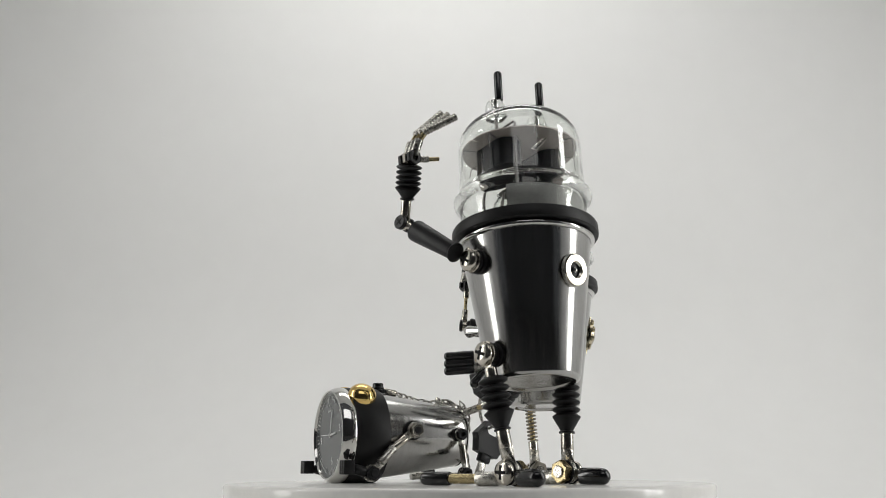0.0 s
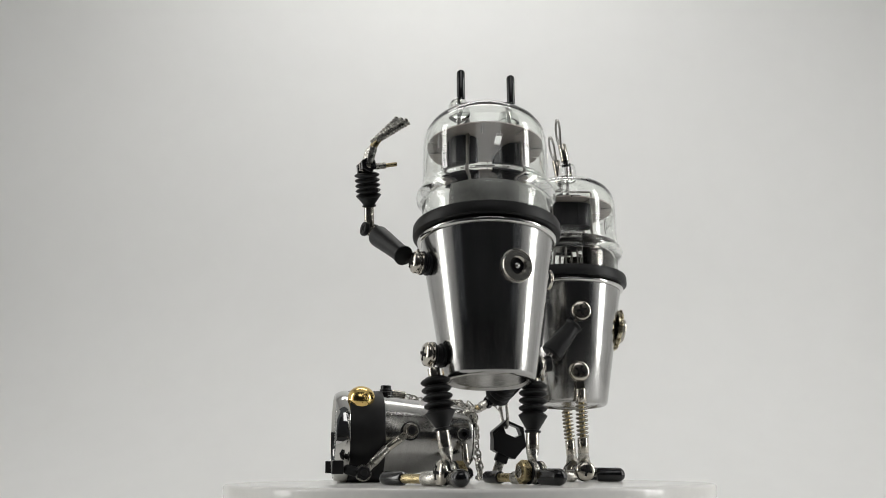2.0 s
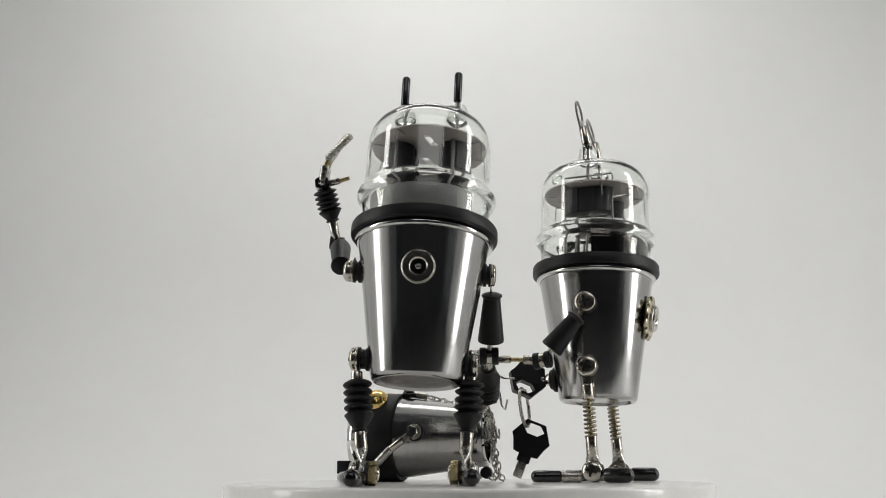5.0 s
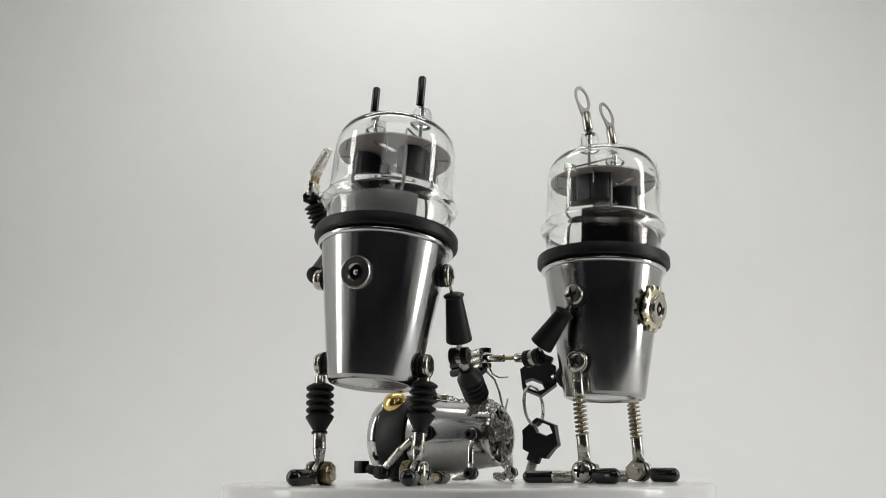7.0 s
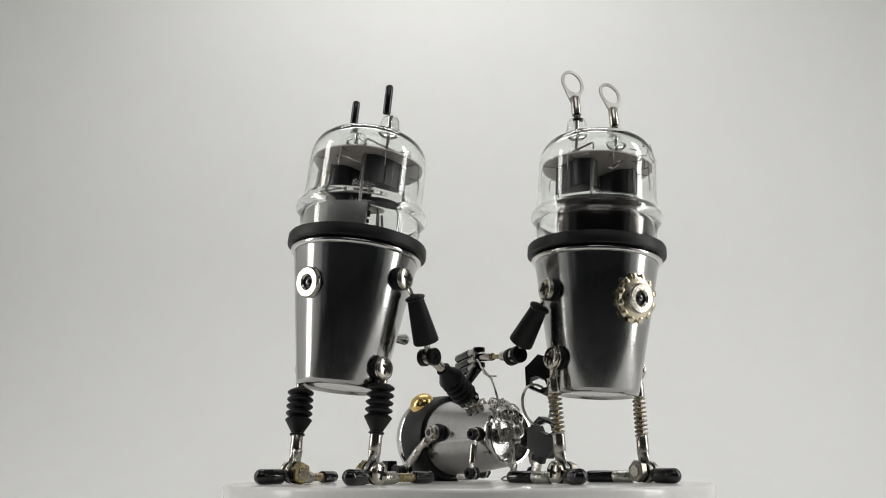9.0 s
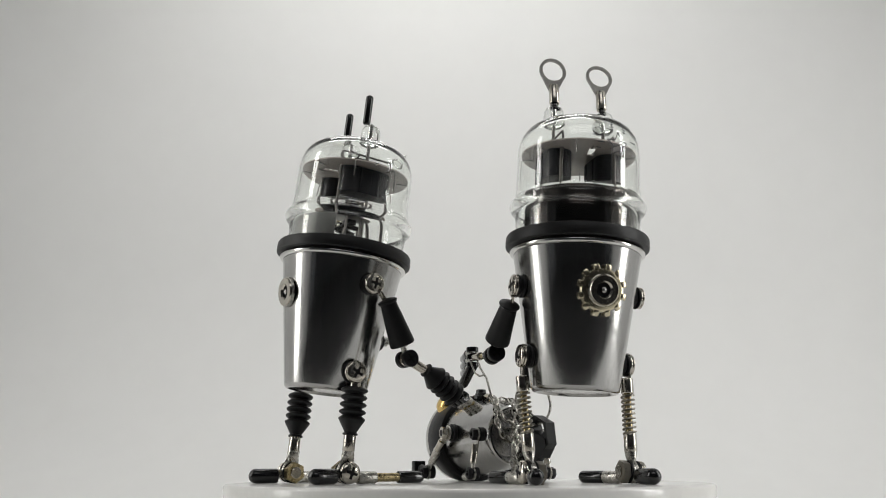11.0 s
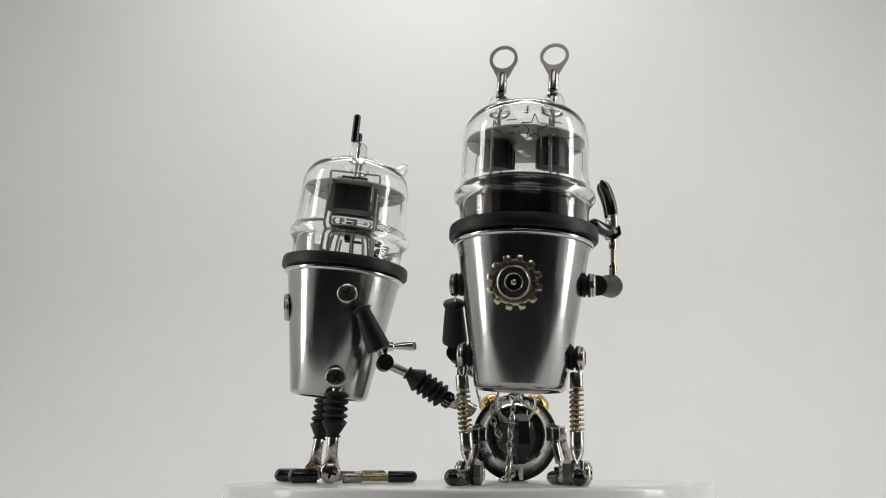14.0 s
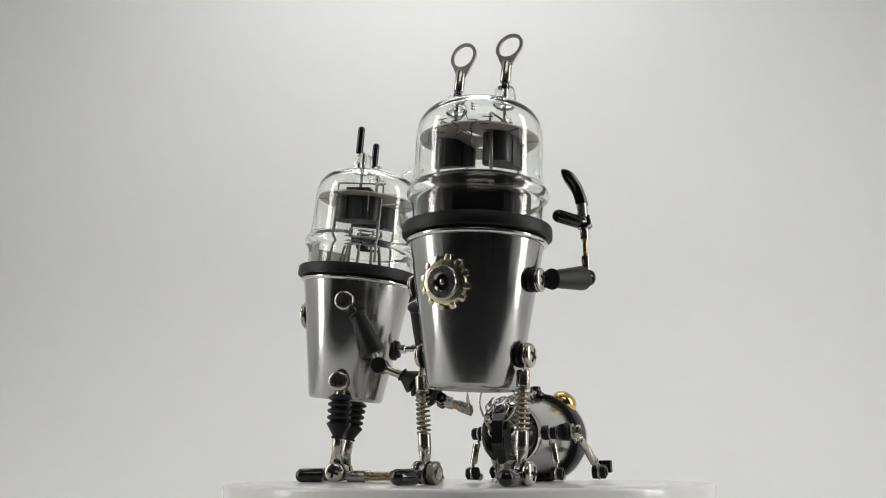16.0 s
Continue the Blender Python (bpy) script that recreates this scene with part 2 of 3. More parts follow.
def pan_screw(parent, p, out, r=4.1, high=3.0, turn=20.0):
    """A polished pan-head screw with a cross slot, its seat at p."""
    p, out = Vector(p), Vector(out).normalized()
    m = aim(p, p + out) @ place(0, 0, 0, 0, 0, turn)
    dome = [(r * math.cos(radians(a)) ** 0.8, high * 0.42 + high * 0.58 * math.sin(radians(a))) for a in range(0, 86, 12)]
    head = part("screw", lathe([(0, 0), (r * 0.96, 0), (r, 0.25), *dome, (0, high)], m, 28), NICKEL, parent)
    # thin raised bars, not a cut: the slot's shade is their dark colour
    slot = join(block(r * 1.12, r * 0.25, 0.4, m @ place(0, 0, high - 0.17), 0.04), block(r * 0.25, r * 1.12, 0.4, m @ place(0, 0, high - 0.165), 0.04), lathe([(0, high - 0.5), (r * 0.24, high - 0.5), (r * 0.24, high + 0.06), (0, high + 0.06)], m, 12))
    part("cross_slot", slot, SLOT_SHADE, head)
    return head


def coil(p, q, r, wire, turns):
    m, h = aim(p, q), (Vector(q) - Vector(p)).length
    steps = int(turns * 12)
    return sweep([m @ V(r * math.cos(i * math.pi / 6), r * math.sin(i * math.pi / 6), h * i / steps) for i in range(steps + 1)], wire, 5)


def ribbed(p, q, r, rings=11):
    """A finger tube with rolled grooves."""
    h = (Vector(q) - Vector(p)).length
    prof = [(0, 0), (r * 0.8, 0)]
    for i in range(rings):
        z = h * i / rings
        s = h / rings
        prof += [(r * 0.78, z + 0.02 * s), (r, z + 0.25 * s), (r, z + 0.75 * s), (r * 0.78, z + 0.98 * s)]
    return lathe(prof + [(0, h)], aim(p, q), 12)


# ---- the valve heads and cup bodies ----
CUP = [(0, 1.4), (15.4, 1.4), (16.2, 0.6), (17.0, 0.0), (18.0, 0.15), (18.8, 0.9), (19.2, 2.0), (28.2, 57.2), (28.4, 58.6)]
GLASS_OUT = [(27.6, 63), (27.9, 72), (28.2, 75.6), (29.2, 77.0), (30.3, 78.2), (30.8, 79.6), (30.6, 81.0), (29.8, 82.2), (28.7, 83.2), (28.4, 85), (28.0, 88), (27.8, 104), (27.5, 107.4), (26.5, 111), (24.6, 114.2), (21.6, 116.8), (17.6, 118.5), (12.0, 119.7), (6, 120.2), (0, 120.4)]
WALL = 0.75


def cup_radius(z):
    return 19.2 + (28.2 - 19.2) * (z - 2.0) / 55.2


def clear_part(*what, **how):
    """Glass lets the lamps' light pass to what it covers."""
    ob = part(*what, **how)
    ob.visible_shadow = False
    return ob


def slotted_disc(r, z, thick, m):
    """A thin disc in two halves round a pair of slots, one behind the other."""
    geos = []
    n = 40
    for s in (-1, 1):
        slot = []
        for i in range(2 * n):
            a = 2 * math.pi * i / (2 * n)
            c, d = math.cos(a), math.sin(a)
            k = 1 / max(abs(c), abs(d))
            x, y = 1.5 * c * k, 5.2 * d * k
            slot.append((x + 0.25 * y - 2.0 * s, s * 11.5 + y))
        rim = []
        for i in range(2 * n):
            a = 2 * math.pi * i / (2 * n)
            c, d = math.cos(a), math.sin(a)
            # the ray from the slot's middle to the half disc's border
            y0 = s * 11.5
            t = -y0 * d + math.sqrt(max((y0 * d) ** 2 - (y0 * y0 - r * r), 0))
            if s * (y0 + t * d) < 0:
                t = -y0 / d
            rim.append((t * c, y0 + t * d))
        geos.append(plate(rim, slot, thick, m @ place(0, 0, z + thick / 2)))
    return join(*geos)


def head_frame(bf, rx, ry):
    """The valve leans a little in the cup that holds it."""
    return bf @ place(0, 0, 62) @ place(0, 0, 0, rx, ry, 0) @ place(0, 0, -62)


def figure(name, x, y, bf, hf, tube_turn, label, getter=False):
    root = thing(name, x, y, label, "robot figure", "recycled-part robot figures")
    cup = part("cup_body", lathe(CUP, bf, 96), STEEL, root, "brushed stainless steel tapered cup")
    part("cup_base", lathe([(0, 0.9), (15.0, 0.9), (15.3, 1.3), (15.3, 1.36)], bf, 64), STEEL_DARK, cup)
    lip = [(28.6 + 1.5 * math.cos(radians(a)), 59.6 + 1.3 * math.sin(radians(a))) for a in range(0, 361, 30)]
    part("rolled_rim", lathe(lip, bf, 96), CHROME, cup, "polished rolled steel rim")
    part("rubber_ring", lathe([(27.7, 61.2), (31.3, 61.2), (31.9, 61.6), (32.1, 62.4), (32.0, 65.6), (31.5, 66.5), (30.6, 66.8), (28.1, 66.8), (27.7, 66.2)], bf, 96), RUBBER, root, "matt black rubber ring")
    # glass bulb with its wall thickness
    inner = [(max(min(r, 28.6) - WALL, 0), z - (WALL if z > 112 else 0.0)) for r, z in GLASS_OUT]
    bulb = clear_part("glass_bulb", lathe(GLASS_OUT + inner[::-1] + [GLASS_OUT[0]], hf, 96), GLASS, root, "clear glass radio valve bulb with a flared collar", 60)
    tf = hf @ place(0, 0, 0, 0, 0, tube_turn)
    for s in (-1, 1):
        m = tf @ place(12.2 * s, 0, 0)
        clear_part("glass_seal", lathe([(0.9, 117.2), (3.6, 117.2), (5.0, 118.9), (4.8, 121.6), (4.5, 124.2), (3.7, 125.8), (2.3, 126.8), (0.9, 127.0), (0.9, 117.2)], m, 28), GLASS, bulb, sharp=60)
        part("anode_pin", rod(m @ V(0, 0, 106), m @ V(0, 0, 127.6), 0.85), WIRE, root)
    # exhaust tip
    m = hf @ place(3.0, 21.0, 116.8, -38) @ Matrix.Scale(1.5, 4)
    clear_part("exhaust_tip", lathe([(2.4, 0.3), (2.1, 1.4), (1.5, 2.6), (0.9, 4.0), (0, 4.8), (0, 4.0), (0.6, 3.0), (1.2, 1.6), (1.6, 0.3), (2.4, 0.3)], m, 18), GLASS, bulb, sharp=60)
    # electrodes
    inside = part("mica_disc", slotted_disc(26.0, 103.6, 0.6, tf), MICA, root, "pale grey mica spacer disc with two slots")
    for s in (-1, 1):
        part("mica_tab", block(7.5, 0.5, 2.2, tf @ place(0, 14.5 * s, 105.0), 0.1), MICA, inside)
    for k in range(6):
        a = radians(60 * k + 30)
        clip = tf @ place(17.5 * math.cos(a), 17.5 * math.sin(a), 0, 0, 0, math.degrees(a))
        part("mica_eyelet", sweep([clip @ V(-1.6, 0, 103.2), clip @ V(0, 0.3, 102.9), clip @ V(1.8, 0, 103.2)], 0.35, 6), WIRE, inside)
    for k in range(8):
        a = radians(22 + 45 * k)
        m = tf @ place(22.6 * math.cos(a), 22.6 * math.sin(a), 0, 0, 0, math.degrees(a))
        part("spring_clip", sweep([m @ V(-2.2, 0, 103.2), m @ V(3.2, 0, 103.3), m @ V(3.9, 0, 102.4), m @ V(4.1, 0.2, 94 + 2 * (k % 3))], 0.28, 6), WIRE, inside)
    for s in (-1, 1):
        m = tf @ place(12.0 * s, 0, 0)
        box = [(6.3 * math.cos(radians(a)), math.copysign(5.6, math.sin(radians(a + 0.1))) + 6.6 * math.sin(radians(a))) for a in range(0, 360, 12)]
        anode = part("anode", slab(box, 12.4, m @ place(0, 0, 97.0)), ANODE, root, "blackened metal anode box")
        part("anode_wing", join(block(13.6, 0.6, 11.9, m @ place(0, 4.2, 96.8), 0.1), block(13.6, 0.6, 11.9, m @ place(0, -4.2, 96.8), 0.1)), ANODE, anode)
        part("top_block", block(7.5, 13, 2.6, m @ place(0, 0, 107), 0.3), ANODE, anode)
        part("bridge_wire", sweep([m @ V(0, -12.6, 99), m @ V(0, -12.6, 110.4), m @ V(0, -12.0, 111.2), m @ V(0, 12.0, 111.2), m @ V(0, 12.6, 110.4), m @ V(0, 12.6, 99)], 0.5, 8), WIRE, root)
        for yy in (-12.4, 12.4):
            part("support_rod", rod(m @ V(0.5 * s, yy * 0.98, 70), m @ V(0.5 * s, yy * 0.98, 106), 0.75), WIRE, root)
        part("lead_wire", sweep([m @ V(-3 * s, -9, 104.2), m @ V(-3 * s, -9, 109), m @ V(-9 * s, -4, 110.5)], 0.4, 6), WIRE, root)
    for k in range(9):
        a = radians(40 * k + 11)
        rr = 11.5
        part("base_pin", rod(tf @ V(rr * math.cos(a), rr * math.sin(a), 66), tf @ V(rr * math.cos(a) * 0.8, rr * math.sin(a) * 0.8, 84.5 - 3 * (k % 2)), 0.65), WIRE, root)
    part("lower_spacer", lathe([(0, 84.9), (10.4, 84.9), (10.6, 85.1), (10.4, 85.4), (0, 85.4)], tf, 32), WIRE, root)
    part("cage", join(block(7, 5, 4, tf @ place(0, 0, 81.6), 0.5), block(2, 9, 2.0, tf @ place(-3, 2, 79.6), 0.4)), ANODE, root)
    part("stem_disc", lathe([(0, 66.4), (24, 66.4), (25.8, 65.6), (25.8, 64.4), (0, 64.4)], hf, 48), MICA, root, "pale pressed stem of the valve")
    if getter:
        film_r = [(26.2, 67.2), (26.4, 72), (26.6, 76), (26.4, 79.5), (25.6, 81.8), (24.0, 83.2), (20.0, 84.0)]
        part("getter_film", lathe(film_r, hf, 64, (-172, -8)), GETTER, root, "dark mirror film inside the bulb")
    else:
        film_r = [(26.2, 67.2), (26.4, 72), (26.6, 76), (26.2, 79)]
        part("getter_film", lathe(film_r, hf, 64, (-150, -40)), FILM, root, "grey mirror film inside the bulb")
    return root


def joint(root, bf, z, side, tip, screw_r=4.9, turn=20.0, shift=0.0, reach=0.0):
    """Rubber grommet, washer and screw on the cup's flank; returns the seat of the limb's eye and the way out."""
    r = cup_radius(z)
    way = (bf.to_3x3() @ V(side, 0, 0)).normalized()
    c = bf @ V(0, shift, z)
    a = r - 0.6
    part("grommet", join(washer(c + way * a, c + way * (a + 1.7), 5.0), washer(c + way * (a + 1.6), c + way * (a + 2.6 + reach), 4.1), washer(c + way * (a + 2.5 + reach), c + way * (a + 3.4 + reach), 5.1)), RUBBER, root)
    pan_screw(root, c + way * (a + 4.3 + reach), way, screw_r, tip - a - 4.3 - reach, turn)
    return c + way * (a + 3.85 + reach), way


def foot(root, c, side, toe, heel, high=5.0, brass=True, rear=38.0, bright=True):
    """Cross bolt at the ankle, a capped toe and a long capped heel."""
    c, side = Vector(c), Vector(side).normalized()
    toe, heel = Vector((toe[0], toe[1], 0)).normalized(), Vector((heel[0], heel[1], 0)).normalized()
    c.z = high
    part("washer", washer(c + side * 1.2, c + side * 2.2, 4.8), RUBBER, root)
    part("washer", washer(c - side * 2.2, c - side * 1.2, 4.8), RUBBER, root)
    pan_screw(root, c + side * 2.6, side, 4.75, 3.2, 35)
    nut = part("hex_nut", hex_nut(c - side * 2.3, c - side * 5.8, 4.9), BRASS if bright else NUT, root)
    part("bolt_end", washer(c - side * 5.0, c - side * 6.6, 2.6), NICKEL, nut)
    low = V(0, 0, 3.4 - high)
    part("toe_eye", ring_eye(c + side * 0.7, side, c + side * 0.7 + toe * 9 + low * 0.8, 4.6, 2.0, 0.9, 4.0), TIN, root)
    part("toe_cap", cap(c + toe * 6.2 + low, c + toe * 19.6 + low * 1.05, 3.35), VINYL, root, "glossy black vinyl cap")
    low = V(0, 0, 2.8 - high)
    part("heel_eye", ring_eye(c - side * 0.7, side, c - side * 0.7 + heel * 8 + low, 4.6, 2.0, 0.9, 3.8), TIN, root)
    part("heel_barrel", barrel(c + heel * 5.5 + low, c + heel * 15.0 + low, 2.75), TIN, root)
    part("heel_rod", rod(c + heel * 14 + low, c + heel * (rear - 11) + low, 2.0), BRASS if brass else TIN, root)
    part("heel_cap", cap(c + heel * (rear - 14) + low, c + heel * rear + low, 2.75), VINYL, root, "glossy black vinyl cap")


# ---- first figure: capped pins on the head, rubber boots on the limbs ----
FA, LA = V(0.66, -0.75, 0), V(0.75, 0.66, 0)
BFA = place(27.9, -64.4, 40.7, 0, 0, 41.3) @ place(0, 0, 0, -5.9, 2.6, 0) @ Matrix.Diagonal((1, 1, 1.02, 1))
HFA = head_frame(BFA, 0.0, 0.1)
walker = figure("valve_robot", 27, -60, BFA, HFA, -6.0, "steel cup robot with glass valve head and rubber boots, saluting")
for s in (-1, 1):
    m = HFA @ place(0, 0, 0, 0, 0, -6.0) @ place(12.2 * s, -1.6, 0.8 * s, 0.6, 0, 0)
    part("antenna_cap", cap(m @ V(0, 0, 126.4), m @ V(0, 0, 141.3), 1.9), VINYL, walker, "black vinyl pin cap")


def leg_with_boot(root, bf, z, side, knee, ankle, toe, heel, tip, reach=0.0):
    """Eye at the hip, a barrel, a ribbed boot round the knee point, a barrel and the ankle's eye."""
    eye, way = joint(root, bf, z, side, tip, shift=1.8, reach=reach)
    ankle, knee = Vector(ankle), Vector(knee)
    d = (ankle - knee).normalized()
    top = knee - d * 10.7
    flat = ankle - d * 1.0
    part("hip_eye", ring_eye(eye, way, top - d * 2.0, 5.2, 2.2, 0.9, 3.6), NICKEL, root)
    part("upper_barrel", barrel(top - d * 3.8, top + d * 2.0, 2.5), NICKEL, root)
    part("rubber_boot", bellows(top, top + d * 21.4, 6.05), RUBBER, root, "ribbed black rubber boot")
    part("lower_barrel", barrel(top + d * 20.4, top + d * 28.4, 2.75), NICKEL, root)
    part("lug_shoulder", flared(top + d * 28.0, top + d * 28.0 + (flat - top - d * 28.0) * 0.75, 2.7, 7.4, way), TIN, root)
    part("ankle_eye", ring_eye(flat, way, top + d * 27.4, 4.7, 2.0, 1.0, 5.0), TIN, root)
    foot(root, ankle, way, toe, heel, rear=41.0)


leg_with_boot(walker, BFA, 9.6, -1, (11.6, -81.2, 31.4), (16.3, -82.6, 4.6), (0.54, -0.84), (-0.873, 0.489), 28.8, 1.6)
leg_with_boot(walker, BFA, 8.8, 1, (42.2, -48.0, 31.4), (41.7, -50.4, 4.6), (0.79, -0.62), (-0.68, 0.73), 25.6)


def eye_badge(root, bf, z, r=6.2, toothed=False):
    """A round metal button on the cup's front."""
    c = bf @ V(0, 0, z)
    front = (bf.to_3x3() @ V(0, -1, 0)).normalized()
    seat = c + front * (cup_radius(z) - 0.6)
    m = aim(seat, seat + bf.to_3x3() @ V(0, -1, -0.16))
    if toothed:
        teeth = [part("gear_tooth", block(2.9, 2.8, 1.5, m @ place(0, 0, 0, 0, 0, 30 * k) @ place(9.8, 0, 2.2, 0, 18, 0), 0.6), GILT, root) for k in range(12)]
        part("gear_plate", lathe([(0, 0.6), (8.8, 0.6), (9.4, 1.2), (9.2, 2.8), (8.0, 3.3), (0, 3.3)], m, 48), GILT, root, "toothed brass washer")
        base = 3.3
    else:
        base = 0.8
    rim = part("button_rim", lathe([(2.9, base), (r, base), (r, base + 1.5), (r - 0.35, base + 2.0), (3.7, base + 2.05), (3.2, base + 1.6), (2.9, base + 1.2)], m, 48), NICKEL, root, "polished round metal button")
    part("knurl", lathe([(r + 0.1, base - 0.3), (r + 0.35, base), (r + 0.35, base + 1.0), (r + 0.1, base + 1.2)], m, 48), TIN, rim)
    part("button_socket", lathe([(0, base + 0.4), (3.1, base + 0.5), (3.1, base + 1.3)], m, 32), PLASTIC, rim)
    part("button_stud", lathe([(0, base + 0.4), (1.4, base + 0.5), (1.2, base + 1.4), (0.5, base + 1.9), (0, base + 2.0)], m, 20), STEEL_DARK, rim)


eye_badge(walker, BFA, 41.6, 6.6)


def elbow(root, c, axis, r=3.9, half=4.2):
    c, axis = Vector(c), Vector(axis).normalized()
    part("elbow_washer", washer(c - axis * 1.4, c + axis * 1.4, r * 0.85), NICKEL, root)
    button = part("elbow_cap", washer(c + axis * 1.3, c + axis * half, r), PLASTIC, root)
    m = aim(c + axis * half, c + axis * (half + 1))
    # cross of dark bars on the cap, slot shade put into the colour
    part("cross_slot", join(block(r * 1.2, r * 0.26, 0.16, m, 0.03), block(r * 0.26, r * 1.2, 0.15, m, 0.03)), SLOT_SHADE, button)
    part("elbow_cap", washer(c - axis * half, c - axis * 1.3, r), PLASTIC, root)


def threaded_finger(root, pts, r=1.35):
    a, b, c = [Vector(p) for p in pts]
    part("finger_barrel", barrel(a, a.lerp(b, 0.72), 2.0), TIN, root)
    part("finger_pin", rod(a.lerp(b, 0.6), b.lerp(c, 0.15), 1.2), BRASS, root)
    part("fingertip", ribbed(b.lerp(c, 0.04), c, r), TIN, root, "grooved silver tube")


# raised right arm, saluting
eye, way = joint(walker, BFA, 47.4, -1, 34.6, 4.7, 5, 1.8, 0.4)
E_R, W_R = V(-27.0, -62.8, 110.4), V(-24.2, -74.6, 136.0)
part("shoulder_eye", ring_eye(eye, way, V(-3.6, -81.0, 92.4), 4.9, 2.1, 0.9, 3.4), NICKEL, walker)
part("upper_arm", sleeve(V(-4.2, -79.4, 93.0), V(-22.0, -64.8, 106.8), 3.5, 4.8), RUBBER, walker, "black rubber cable sleeve")
part("arm_rod", rod(V(-20.6, -66, 105.8), E_R, 1.3), TIN, walker)
elbow(walker, E_R, V(-0.65, -0.75, 0.1), 3.2, 3.4)
part("forearm_barrel", barrel(E_R, V(-25.8, -67.0, 120.8), 2.2), NICKEL, walker)
part("forearm_boot", bellows(V(-24.3, -73.6, 133.8), V(-25.6, -66.8, 120.0), 5.6), RUBBER, walker, "ribbed black rubber boot")
for k in (-1, 0, 1):
    part("wrist_nut", hex_nut(W_R + FA * (3.1 * k - 1.2), W_R + FA * (3.1 * k + 1.2), 3.6), (VINYL, NICKEL, VINYL)[k + 1], walker)
    base = W_R + FA * 2.6 * k + V(0.4, 0, 1.2)
    threaded_finger(walker, (base, base + V(3.0, -0.8, 9.4), base + V(16.8 + 1.4 * k, 0.9, 19.4 - 1.7 * k)), 1.75)
part("thumb_barrel", barrel(W_R + V(2, 1.0, 0.3), W_R + V(8, 3.6, 1.1), 1.5), TIN, walker)
part("thumb_pin", rod(W_R + V(7.5, 3.4, 1.0), W_R + V(12.4, 5.4, 1.8), 0.95), BRASS, walker)

# left arm, patting the dog
eye, way = joint(walker, BFA, 47.7, 1, 31.8, 4.7, 40, 1.8)
E_L = V(34.4, -25.1, 54.9)
part("shoulder_eye", ring_eye(eye, way, V(43.8, -33.4, 80.5), 4.9, 2.1), NICKEL, walker)
part("upper_arm", sleeve(V(43.2, -33.0, 80.6), V(36.8, -26.6, 60.8), 3.7, 5.8), RUBBER, walker, "black rubber cable sleeve")
part("arm_rod", rod(V(37.2, -27, 62), E_L, 1.3), TIN, walker)
elbow(walker, E_L, V(0.75, 0.66, 0.0))
part("forearm_barrel", barrel(E_L, V(25.6, -15.8, 49.3), 2.2), NICKEL, walker)
part("forearm_boot", bellows(V(15.2, -4.6, 39.2), V(27.2, -17.6, 50.8), 6.0), RUBBER, walker, "ribbed black rubber boot")
W_L = V(13.8, -3.2, 38.0)
for k in (-1, 0, 1):
    d = V(0.62, 0.62, 0.25) * 3.2 * k
    part("wrist_nut", hex_nut(W_L + d * 1.2 - V(0.5, 0.5, 0.2) * 1.5, W_L + d * 1.2 + V(0.5, 0.5, 0.2) * 1.5, 2.9), VINYL, walker)
    threaded_finger(walker, (W_L + d, W_L + d + V(-6.8, 3.6, -2.2), W_L + d * 1.1 + V(-13.4, 6.4, -4.6)), 1.8)

# chrome switch lever on its back
c = BFA @ V(0, 0, 25.0)
way = (BFA.to_3x3() @ V(0, 1, 0.12)).normalized()
r = cup_radius(25.0)
part("switch_washer", join(washer(c + way * (r - 0.8), c + way * (r + 1.4), 5.6), washer(c + way * (r + 1.4), c + way * (r + 3.2), 4.4)), RUBBER, walker)
part("switch_bush", washer(c + way * (r + 3.0), c + way * (r + 6.5), 2.4), CHROME, walker)
m = aim(c + way * (r + 5.5), c + way * (r + 16) + V(0, 0, 0.5))
part("switch_lever", lathe([(0, 0), (1.3, 0), (1.5, 2), (2.7, 10.0), (2.8, 11.2), (2.3, 12.4), (1.2, 12.9), (0, 13)], m, 20), CHROME, walker, "chrome switch lever")

# ---- second figure: ring terminals on the head, springs on the legs ----
FB, LB = V(0.932, 0.362, 0), V(-0.362, 0.932, 0)
BFB = place(40.6, 48.0, 37.9, 0, 0, 111.2) @ place(0, 0, 0, 0.7, 2.8, 0) @ Matrix.Diagonal((1, 1, 1.035, 1))
HFB = head_frame(BFB, 0.4, 0.0)
owner = figure("valve_robot", 41, 49, BFB, HFB, -2.0, "steel cup robot with glass valve head and spring legs", True)
for s in (-1, 1):
    m = HFB @ place(0, 0, 0, 0, 0, -2.0) @ place(11.7 * s, 0, 124) @ place(0, 0, 0, -10.0, 0, 0) @ place(0, 0, -124)
    part("antenna_barrel", barrel(m @ V(0, 0, 128.6), m @ V(0, 0, 138.4), 2.35), NICKEL, owner, "crimped terminal barrel")
    part("antenna_pin", rod(m @ V(0, 0, 124.5), m @ V(0, 0, 129.0), 1.5), VINYL, owner)
    t = m @ place(0, 0.6, 146.6, 90 - 3 * s, 0, 0)
    outer = [(6.6 * math.cos(radians(a)), 6.6 * math.sin(radians(a))) for a in range(0, 360, 10)]
    outer = [(x, y) if y > -5.0 else (x * 0.86, y - (6.6 - abs(x)) * 0.95 * (1 if abs(x) < 4.4 else 0.3)) for x, y in outer]
    inner = [(5.1 * math.cos(radians(a)), 5.1 * math.sin(radians(a)) + 0.1) for a in range(0, 360, 10)]
    part("antenna_ring", plate(outer, inner, 0.9, t), LUG, owner, "flat stamped ring terminal")


